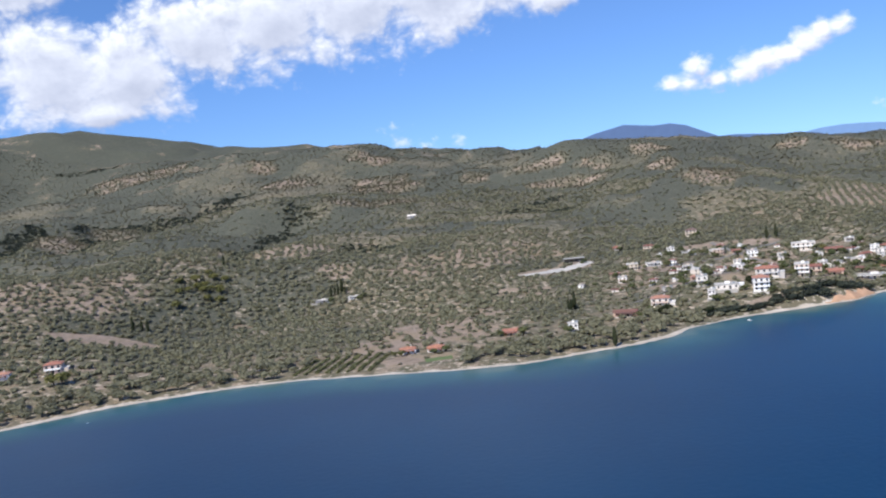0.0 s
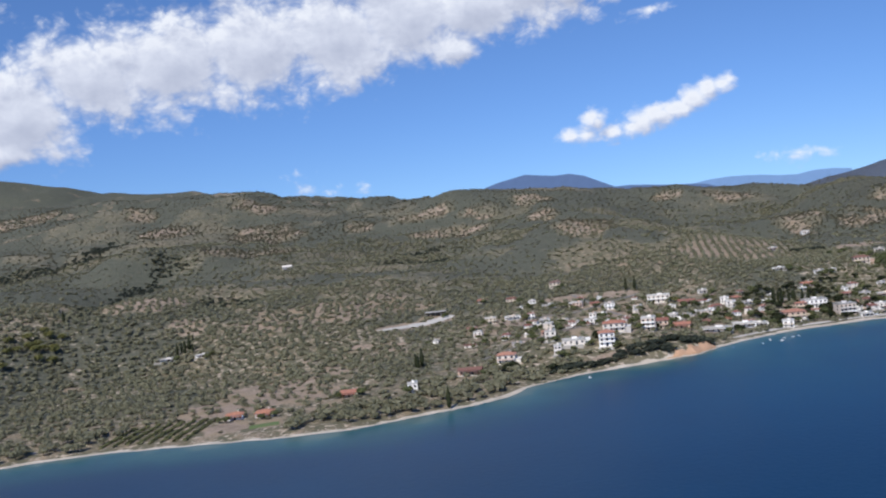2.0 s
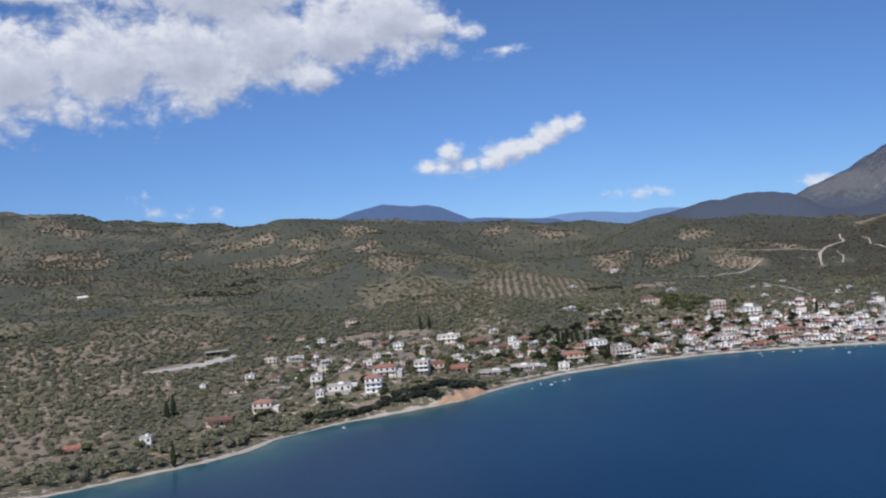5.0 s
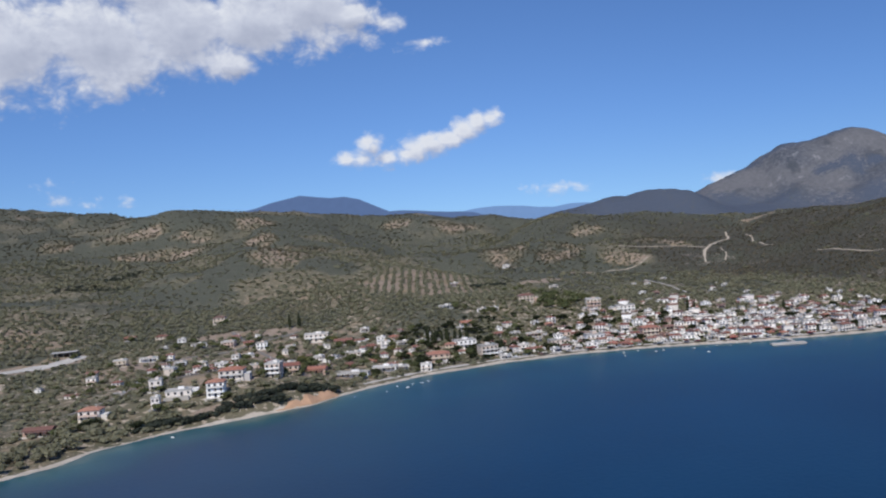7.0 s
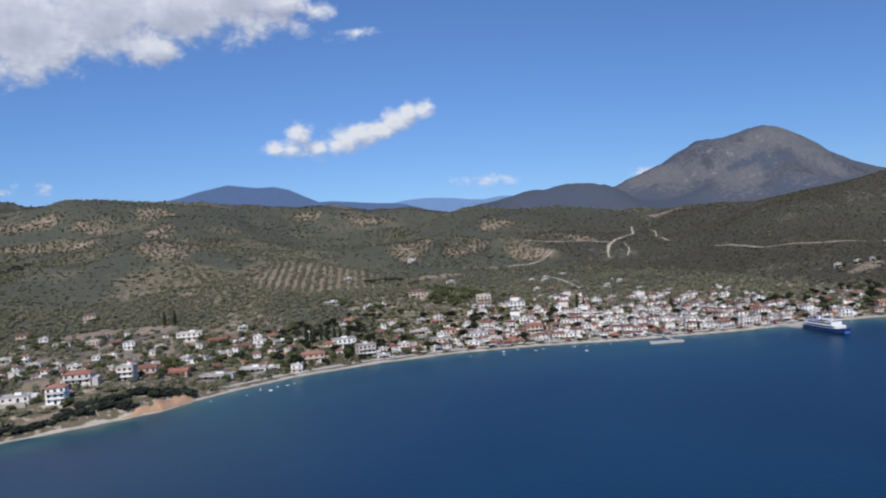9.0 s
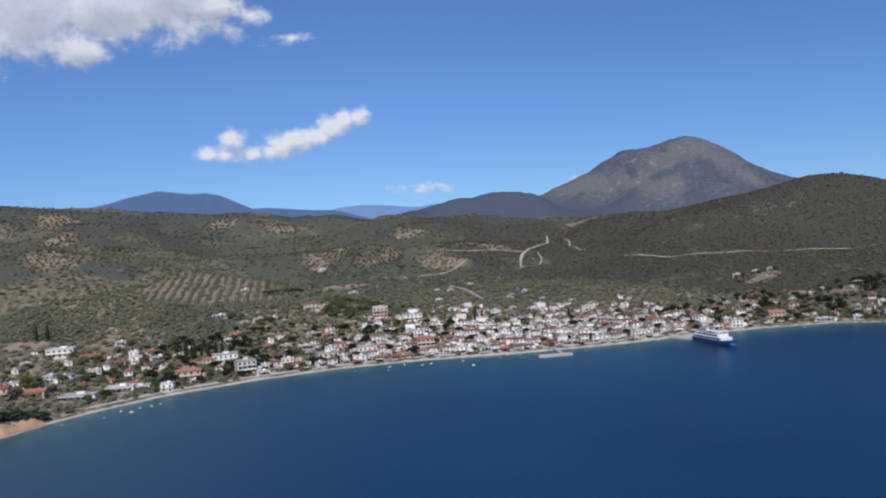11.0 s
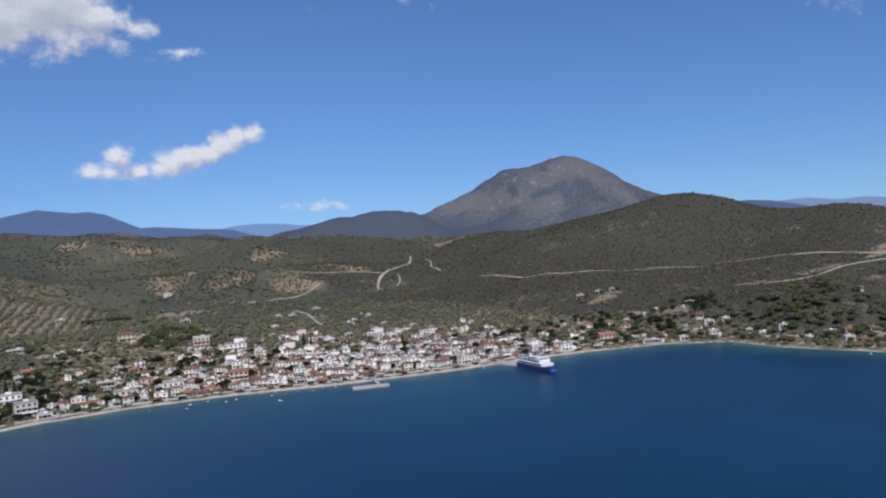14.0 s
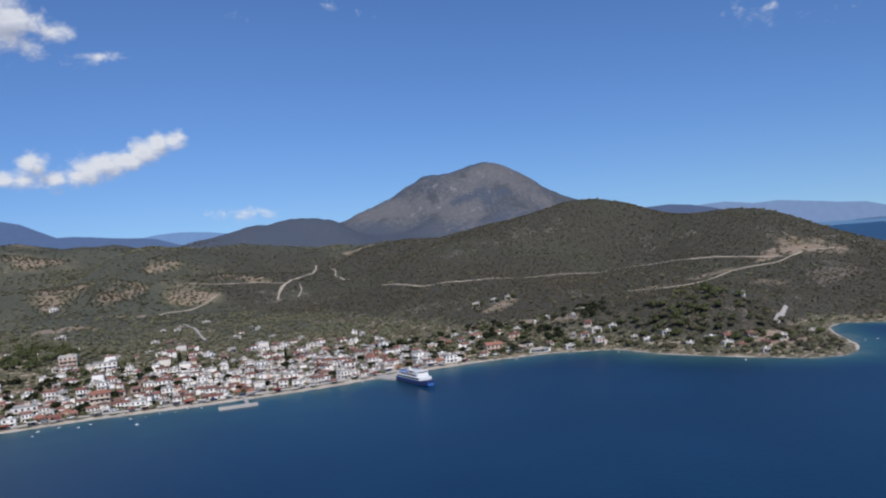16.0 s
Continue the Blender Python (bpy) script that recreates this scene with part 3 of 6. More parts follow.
# olive groves planted in rows on tilled soil: x, y, half length, half width, turn of the rows, row spacing
GROVES = [(440, 826, 66, 88, -21, 8.0), (337, 1006, 42, 60, -15, 10.0), (690, 1130, 38, 80, -30, 10.5), (735, 1060, 38, 60, -34, 10.5), (14, 745, 95, 48, -5, 7.2),
          (-150, 815, 48, 34, 8, 7.4), (-291, 656, 78, 58, 12, 7.6), (380, 600, 40, 20, -10, 8.6), (786, 979, 32, 32, 20, 9.0), (825, 1115, 35, 22, -20, 10.0), (795, 1560, 60, 40, -10, 12.0), (885, 1010, 46, 20, -20, 9.0), (702, 1627, 34, 34, 0, 12.0), (430, 1310, 44, 36, -10, 11.0)]
GROVES += [(-551, 1195, 44, 70, 10, 11.0), (-526, 1340, 36, 90, 20, 12.0), (-414, 1990, 36, 100, 0, 14.0), (-308, 1765, 58, 80, 5, 13.0), (-104, 1670, 78, 170, 0, 13.0), (-112, 1325, 76, 42, 5, 11.0), (77, 1615, 34, 46, 0, 13.0),
           (196, 1600, 68, 38, 10, 13.0), (236, 1472, 72, 34, -8, 12.0), (304, 1548, 46, 36, 0, 13.0), (402, 1565, 44, 46, 0, 13.0), (391, 1425, 34, 42, 0, 12.0), (-790, 2195, 150, 75, 10, 14.0), (-143, 1976, 60, 60, 5, 13.0), (-93, 747, 20, 24, 10, 7.4)]


def within(x, y, cx, cy, a, b, turn, uneven=0.22):
    """0 at the middle of a turned oval, 1 at its rim, with an uneven outline."""
    c, sn = math.cos(radians(turn)), math.sin(radians(turn))
    u, v = ((x - cx) * c + (y - cy) * sn) / a, ((y - cy) * c - (x - cx) * sn) / b
    return np.hypot(u, v) + uneven * fbm(x, y, 40, 91, 3)


def facing(x, y):
    """The turn of a slope that looks out to sea."""
    return -math.degrees(math.atan2(x - 150, y - 30))


def grove_at(x, y):
    out_ = np.full(np.shape(x), 9.0)
    for cx, cy, a, b, turn, step in GROVES:
        out_ = np.minimum(out_, within(x, y, cx, cy, a, b, facing(cx, cy), 0.4))
    return out_


def eastern(x, y, s):
    """The dark scrubby hill east of the village, above the shore's gardens."""
    return smooth(765, 850, x) * (1 - smooth(950, 1250, y - 0.25 * (x - 900))) * smooth(9, 34, s)


def thicket(x, y, s):
    """Smooth dense scrub on the inland slopes, between the groves."""
    t = smooth(-0.12, 0.1, fbm(x, y, 170, 33, 3)) * smooth(190, 320, s) * smooth(760, 980, y + 0.15 * x)
    t = np.maximum(t, 0.8 * smooth(490, 600, x) * (1 - smooth(760, 840, x)) * smooth(150, 230, s) * smooth(-0.3, 0.0, fbm(x, y, 60, 35, 3)))
    return t * smooth(0.85, 1.15, grove_at(x, y))


# zones of the bluish ground on the mountain: half width, line
BLUISH = [(52, [(2380, 2690), (2480, 2640), (2600, 2600), (2700, 2540), (2800, 2500), (2900, 2450)]), (36, [(3013, 2394), (3110, 2295), (3188, 2225), (3260, 2170)]), (130, [(1500, 2560), (1704, 2420), (1865, 2324), (1990, 2240)]),
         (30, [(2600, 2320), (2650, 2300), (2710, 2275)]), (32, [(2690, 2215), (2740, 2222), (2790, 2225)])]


def zones(x, y, z, s):
    """Cover of the ground: bare soil, sand, dark scrub, rock."""
    crest = relief(x, y)
    east = eastern(x, y, s)
    mount = smooth(1250, 1600, x) * smooth(1100, 1700, y)
    ridge = smooth(1800, 2150, y) * (1 - smooth(1400, 1800, x))
    patch = fbm(x, y, 120, 21, 4)
    bare = 0.16 + 0.27 * smooth(0.05, 0.42, patch + 0.6 * (crest - 0.25)) + 0.16 * fbm(x, y, 28, 25, 3)
    inner = smooth(880, 1080, y) * (1 - mount)
    bare = bare * (1 - 0.55 * np.maximum(np.maximum(east, mount), ridge)) * (1 - 0.45 * inner)
    thick = thicket(x, y, s)
    dense = smooth(-0.06, 0.1, fbm(x, y, 80, 47, 2)) * (1 - smooth(400, 470, x)) * smooth(25, 70, s) * (1 - smooth(800, 900, y))
    bare = bare * (1 - 0.75 * thick) * (1 - 0.6 * dense)
    for cx, cy, a, b, turn, k in CLEARINGS + CLEARINGS2:
        bare = np.maximum(bare, k * (1 - smooth(0.6, 1.25, within(x, y, cx, cy, a, b, turn, 0.5))))
    bare = np.maximum(bare, (0.70 - 0.16 * smooth(900, 1100, y) + 0.3 * fbm(x, y, 30, 29, 3)) * (1 - smooth(0.7, 1.15, grove_at(x, y))))
    bare = np.maximum(bare, ridge * 0.5 * smooth(0.05, 0.4, fbm(x, y, 70, 41, 4)))
    dark = smooth(0.16, 0.02, crest) * 0.75 * smooth(60, 200, s) + 0.5 * smooth(0.1, 0.5, fbm(x, y, 210, 31, 4)) * smooth(90, 260, s)
    dark = np.maximum(dark, np.maximum(0.9 * east, 0.8 * ridge))
    dark = np.maximum(dark, inner * (0.52 + 0.45 * fbm(x, y, 75, 59, 4)))
    dark = np.maximum(np.maximum(np.maximum(dark, 0.75 * mount), 0.85 * thick), 0.66 * dense)
    rock = np.clip(mount * (0.42 + 0.42 * smooth(110, 210, z) + 0.45 * fbm(x, y, 110, 51, 5) + 0.2 * smooth(120, 380, z)), 0, 1)
    # darker bluish ground along the mountain's crest, over the low range beside it and in hollows of the slope
    bluish = sum(crease(x, y, wide, 1.0, line) for wide, line in BLUISH) * (0.8 + 0.6 * fbm(x, y, 90, 57, 3))
    rock = np.clip(rock - 0.9 * np.clip(bluish, 0, 1), 0, 1)
    rock = np.maximum(rock, 0.42 * east * smooth(0.0, 0.4, fbm(x, y, 45, 55, 4)))
    rock = np.maximum(rock, 0.8 * np.exp(-((x - 1090) / 60) ** 2 - ((y - 330) / 30) ** 2))
    bare = np.maximum(bare, 0.46 * (1 - smooth(110, 150, x)) * (1 - smooth(70, 150, s)) + 0.12 * fbm(x, y, 25, 27, 3))
    west = np.exp(-(((x - 225) / 140) ** 4 + ((y - 605) / 108) ** 4)) * (s > 14)
    bare = np.maximum(bare, west * (0.52 + 0.55 * fbm(x, y, 22, 37, 3)))
    village = smooth(395, 450, x) * (1 - smooth(745, 800, x)) * (1 - smooth(95, 150, s))
    bare = np.maximum(bare, (0.42 + 0.3 * fbm(x, y, 18, 39, 2)) * village)
    wide = 3.6 + 2.0 * fbm(x, y, 50, 61, 2) + 1.8 * smooth(270, 330, x) * (1 - smooth(700, 780, x))
    wide = wide * (1 - 0.5 * smooth(765, 800, x))
    sand = 1 - smooth(wide - 1, wide + 1.5, s)
    return np.clip(np.stack([bare, sand, dark * (1 - 0.5 * np.clip(bare, 0, 1)), rock], -1), 0, 1)


def axis(*spans):
    return np.concatenate([np.arange(a, b, c) for a, b, c in spans] + [[spans[-1][1]]]).astype(float)


def sheet(name, xs, ys, z_of, keep, attribute, values, mat):
    """A grid of land or water, with its faces where keep holds."""
    gx, gy = np.meshgrid(xs, ys)
    s = shore_distance(gx, gy)
    z = z_of(gx, gy)
    nx, ny = len(xs), len(ys)
    idx = np.arange(nx * ny).reshape(ny, nx)
    quads = np.stack([idx[:-1, :-1], idx[:-1, 1:], idx[1:, 1:], idx[1:, :-1]], -1).reshape(-1, 4)
    ok = keep(s).reshape(-1)[quads].any(1)
    quads = quads[ok]
    used, back_ = np.unique(quads, return_inverse=True)
    me = bpy.data.meshes.new(name)
    co = np.stack([gx, gy, z], -1).reshape(-1, 3)[used]
    fill_mesh(me, co, back_.reshape(-1, 4))
    data = values(gx.reshape(-1)[used], gy.reshape(-1)[used], co[:, 2], s.reshape(-1)[used])
    if data.ndim == 2:
        me.attributes.new(attribute, "FLOAT_COLOR", "POINT").data.foreach_set("color", data.astype(np.float32).ravel())
    else:
        me.attributes.new(attribute, "FLOAT", "POINT").data.foreach_set("value", data.astype(np.float32))
    me.polygons.foreach_set("use_smooth", np.ones(len(me.polygons), bool))
    me.materials.append(mat)
    return new(name, me)


def fill_mesh(me, co, faces):
    """Vertices and faces of one size, quickly."""
    k = faces.shape[1]
    me.vertices.add(len(co))
    me.vertices.foreach_set("co", np.ascontiguousarray(co, np.float32).ravel())
    me.loops.add(faces.size)
    me.loops.foreach_set("vertex_index", np.ascontiguousarray(faces, np.int32).ravel())
    me.polygons.add(len(faces))
    me.polygons.foreach_set("loop_start", np.arange(0, faces.size, k, dtype=np.int32))
    me.update(calc_edges=True)
    me.validate()


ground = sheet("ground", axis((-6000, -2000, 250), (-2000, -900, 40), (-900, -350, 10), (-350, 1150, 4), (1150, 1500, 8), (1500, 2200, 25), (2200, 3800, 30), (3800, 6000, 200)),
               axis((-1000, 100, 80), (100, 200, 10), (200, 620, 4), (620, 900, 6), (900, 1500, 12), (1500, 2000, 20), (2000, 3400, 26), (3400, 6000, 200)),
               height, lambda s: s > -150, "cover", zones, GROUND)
tagged(ground, "dry hilly coastal land with bare soil, scrub and a pale gravel beach", "ground", kind="structure")
water = sheet("water", axis((-6000, -600, 300), (-600, 1000, 8), (1000, 1800, 40), (1800, 6000, 300)), axis((-6000, -200, 300), (-200, 150, 25), (150, 620, 8), (620, 2000, 60)),
              lambda x, y: 0 * x, lambda s: s < 40, "shallow", lambda x, y, z, s: np.maximum(np.clip(1 + s / (46 + 20 * fbm(x, y, 120, 71, 2)), 0, 1), (0.52 + 0.2 * fbm(x, y, 90, 73, 2)) * np.clip(1 + s / 190, 0, 1) ** 1.5 * smooth(150, 260, x) * (1 - smooth(560, 700, x))), WATER)
tagged(water, "deep blue calm sea with turquoise shallows along the beach", "sea", kind="structure")

# a quick table of heights for placing things
TX, TY = np.arange(-1700, 1700, 8.0), np.arange(150, 2700, 8.0)
TZ = height(*np.meshgrid(TX, TY))


def land(x, y):
    """Height at many places, from the table."""
    x, y = np.asarray(x, float), np.asarray(y, float)
    u, v = np.clip((x - TX[0]) / 8, 0, len(TX) - 2), np.clip((y - TY[0]) / 8, 0, len(TY) - 2)
    i, j = u.astype(int), v.astype(int)
    u, v = u - i, v - j
    return (TZ[j, i] * (1 - u) + TZ[j, i + 1] * u) * (1 - v) + (TZ[j + 1, i] * (1 - u) + TZ[j + 1, i + 1] * u) * v


def spot(x, y):
    return float(height(np.array([x]), np.array([y]))[0])


# ------------------------------------------------------------------ mesh helpers
def part(name, bm, mat, parent=None, label="", at=None):
    """Links a bmesh as one mesh object, under a thing or a part."""
    me = bm if isinstance(bm, bpy.types.Mesh) else bpy.data.meshes.new(name)
    if me is not bm:
        bm.to_mesh(me)
        bm.free()
        me.materials.append(mat)
    ob = new(name, me)
    if parent is not None:
        ob.parent = parent
    if at is not None:
        ob.matrix_basis = at
    return tagged(ob, label)


def box(bm, x0, y0, z0, x1, y1, z1, bevel=0.0):
    r = bmesh.ops.create_cube(bm, size=1.0, matrix=Matrix.Translation(((x0 + x1) / 2, (y0 + y1) / 2, (z0 + z1) / 2)) @ Matrix.Diagonal((x1 - x0, y1 - y0, z1 - z0, 1)))
    if bevel:
        es = list({e for v in r["verts"] for e in v.link_edges})
        bmesh.ops.bevel(bm, geom=es, offset=bevel, segments=1, affect="EDGES")
    return bm


def cyl(bm, p, q, r0, r1, sides=8):
    p, q = Vector(p), Vector(q)
    m = Matrix.Translation((p + q) / 2) @ (q - p).to_track_quat("Z", "Y").to_matrix().to_4x4()
    bmesh.ops.create_cone(bm, cap_ends=True, segments=sides, radius1=r0, radius2=r1, depth=(q - p).length, matrix=m)
    return bm


def loft(bm, rings, cap=True):
    """Skin over rings of equally many points."""
    vs = [[bm.verts.new(p) for p in ring] for ring in rings]
    n = len(rings[0])
    for a, b in zip(vs, vs[1:]):
        for k in range(n):
            bm.faces.new((a[k], a[(k + 1) % n], b[(k + 1) % n], b[k]))
    if cap:
        bm.faces.new(vs[0][::-1])
        bm.faces.new(vs[-1])
    bmesh.ops.recalc_face_normals(bm, faces=bm.faces)
    return bm


def empty(name):
    return new(name)


# ------------------------------------------------------------------ roads
def strip(name, points, wide, mat, lift, label, category="road"):
    """A road laid over the land along a line of places."""
    p = np.array(points, float)
    d = np.r_[0, np.cumsum(np.hypot(*np.diff(p, axis=0).T))]
    t = np.arange(0, d[-1], 3.0)
    c = np.stack([np.interp(t, d, p[:, 0]), np.interp(t, d, p[:, 1])], -1)
    for _ in range(6):
        c[1:-1] = (c[:-2] + 2 * c[1:-1] + c[2:]) / 4
    g = np.gradient(c, axis=0)
    nrm = np.stack([-g[:, 1], g[:, 0]], -1) / np.maximum(np.hypot(*g.T), 1e-6)[:, None]
    half = wide / 2 * np.maximum(1 + 0.35 * vnoise(t / 9, t * 0, 5) + 0.5 * vnoise(t / 31, t * 0 + 3.0, 6), 0.3)
    cols = []
    for u in (-1, -0.5, 0, 0.5, 1):
        q = c + nrm * (half * u)[:, None]
        cols.append(np.c_[q, height(q[:, 0], q[:, 1]) + lift - 0.25 * (abs(u) == 1)])
    co = np.stack(cols, 1)
    n = len(t)
    idx = np.arange(n * 5).reshape(n, 5)
    quads = np.stack([idx[:-1, :-1], idx[:-1, 1:], idx[1:, 1:], idx[1:, :-1]], -1).reshape(-1, 4)[:, ::-1]
    me = bpy.data.meshes.new(name)
    fill_mesh(me, co.reshape(-1, 3), quads)
    me.materials.append(mat)
    return tagged(new(name, me), label, category, kind="structure")


ROADS = {"road_1": [(1034, 1055), (1010, 1025), (987, 996), (960, 992), (927, 967), (909, 957), (890, 935), (872, 912)], "road_2": [(1012, 989), (1006, 967), (998, 962), (982, 925), (969, 890)],
         "road_3": [(950, 802), (942, 744), (938, 680), (950, 640), (978, 624), (1037, 634), (1081, 627), (1116, 610), (1133, 570), (1125, 540), (1108, 485), (1116, 438), (1122, 403), (1133, 390)], "road_4": [(944, 452), (957, 432), (980, 422), (1014, 419), (1038, 418), (1074, 415), (1099, 398), (1111, 387), (1137, 387), (1164, 386), (1201, 367)],
         "road_5": [(690, 797), (683, 760), (658, 702), (648, 673)]}
ROADS.update({"road_6": [(60, 676), (80, 684), (100, 694), (118, 704), (124, 716)], "road_7": [(150, 556), (190, 585), (240, 603), (290, 612), (345, 622), (400, 618)], "road_8": [(165, 655), (215, 664), (262, 690), (285, 700)],
         "road_9": [(268, 572), (255, 600), (246, 640), (240, 690), (236, 730)], "road_10": [(118, 530), (160, 548), (205, 560), (268, 572)], "road_11": [(807, 1019), (852, 999), (895, 988), (922, 963)], "road_12": [(699, 929), (738, 941), (766, 941), (794, 947), (815, 957)], "road_13": [(933, 952), (920, 930), (913, 918), (897, 904)],
         "boat_slip": [(945, 310), (904, 297), (862, 281)]})
for name, wide, mat, lift, label in (("road_1", 3.6, ROADDIRT, 0.8, "pale dirt track bending down the scrubby hillside"), ("road_2", 2.2, ROADDIRT, 0.8, "pale dirt track on the hillside"), ("road_3", 2.2, ROADDIRT, 0.9, "long pale dirt road across the dark hillside"),
                                     ("road_4", 2.3, ROADDIRT, 0.9, "pale dirt road climbing to a clearing"), ("road_5", 2.6, CONCRETE, 0.5, "pale concrete road above the village"), ("road_6", 12, GRAVEL, 0.5, "white gravel yard track"),
                                     ("road_7", 2.8, ASPHALT, 0.45, "narrow grey asphalt lane between scattered houses"), ("road_8", 2.8, ASPHALT, 0.45, "worn grey asphalt lane between gardens"), ("road_9", 2.8, ASPHALT, 0.45, "grey asphalt lane climbing between houses"), ("road_10", 2.8, ASPHALT, 0.45, "grey asphalt lane above the shore houses"),
                                     ("road_11", 1.8, ROADDIRT, 0.8, "pale dirt track along the terraced slope"), ("road_12", 1.8, ROADDIRT, 0.8, "pale dirt track under the olive terraces"), ("road_13", 1.8, ROADDIRT, 0.8, "short pale dirt track on the hillside"),
                                     ("boat_slip", 4.2, CONCRETE, 0.7, "pale concrete ramp on the headland slope")):
    strip(name, ROADS[name], wide, mat, lift, label, "ramp" if name == "boat_slip" else "road")
SHOREWALK = [p for p in SHORE if 280 < p[0] < 762 and p[1] > 360]


def inland(points, d):
    p = np.array(points, float)
    g = np.gradient(p, axis=0)
    return p + np.stack([-g[:, 1], g[:, 0]], -1) / np.hypot(*g.T)[:, None] * d


strip("promenade", inland(SHOREWALK, 10.5), 4.4, CONCRETE, 0.35, "pale concrete seafront road along the beach", "road")


LAWN = plain("watered_lawn", (0.105, 0.15, 0.05), 0.95, vary=0.25, scale=0.4)
strip("lawn", [(-16, 440), (-10, 441), (0, 442)], 13, LAWN, 0.25, "small bright green lawn before a beach house", "lawn")


# ------------------------------------------------------------------ houses
def window_mesh(wide, high):
    bm = bmesh.new()
    box(bm, -wide / 2, -0.05, 0, wide / 2, 0.05, high)
    me = bpy.data.meshes.new("window")
    bm.to_mesh(me)
    bm.free()
    me.materials.append(GLASS)
    return me


WINDOW, TALL = window_mesh(1.1, 1.3), window_mesh(1.3, 2.1)
bm = bmesh.new()
box(bm, -0.32, -0.06, 0, 0.32, 0.06, 1.35)
SHUTTERMESH = bpy.data.meshes.new("shutter")
bm.to_mesh(SHUTTERMESH)
bm.free()
SHUTTERMESH.materials.append(SHUTTER)


def roof_mesh(kind, x, y, z, rise, over=0.5):
    """A hipped, gabled or flat roof over a plan of half sizes x, y."""
    bm = bmesh.new()
    if kind == "flat":
        box(bm, -x - 0.15, -y - 0.15, z, x + 0.15, y + 0.15, z + 0.25)
        for a, b, c, d in ((-x - 0.15, -y - 0.15, x + 0.15, -y + 0.1), (-x - 0.15, y - 0.1, x + 0.15, y + 0.15), (-x - 0.15, -y + 0.1, -x + 0.1, y - 0.1), (x - 0.1, -y + 0.1, x + 0.15, y - 0.1)):
            box(bm, a, b, z + 0.25, c, d, z + 0.75)
        return bm
    X, Y = x + over, y + over
    k = (X - Y * 0.95) if kind == "hip" else X
    lo = [(-X, -Y, z), (X, -Y, z), (X, Y, z), (-X, Y, z)]
    up = [(a, b, z + 0.22) for a, b, _ in lo]
    top = [(-max(k, 0.3), 0, z + rise), (max(k, 0.3), 0, z + rise)]
    v = [bm.verts.new(p) for p in lo + up + top]
    for f in ((3, 2, 1, 0), (0, 1, 5, 4), (1, 2, 6, 5), (2, 3, 7, 6), (3, 0, 4, 7), (4, 5, 9, 8), (6, 7, 8, 9), (5, 6, 9), (7, 4, 8)):
        bm.faces.new([v[i] for i in f])
    return bm


FLOOR = 2.7
TERRACE = plain("pale_paving", (0.60, 0.56, 0.50), 0.9, vary=0.2, scale=0.5, spread=0.4)


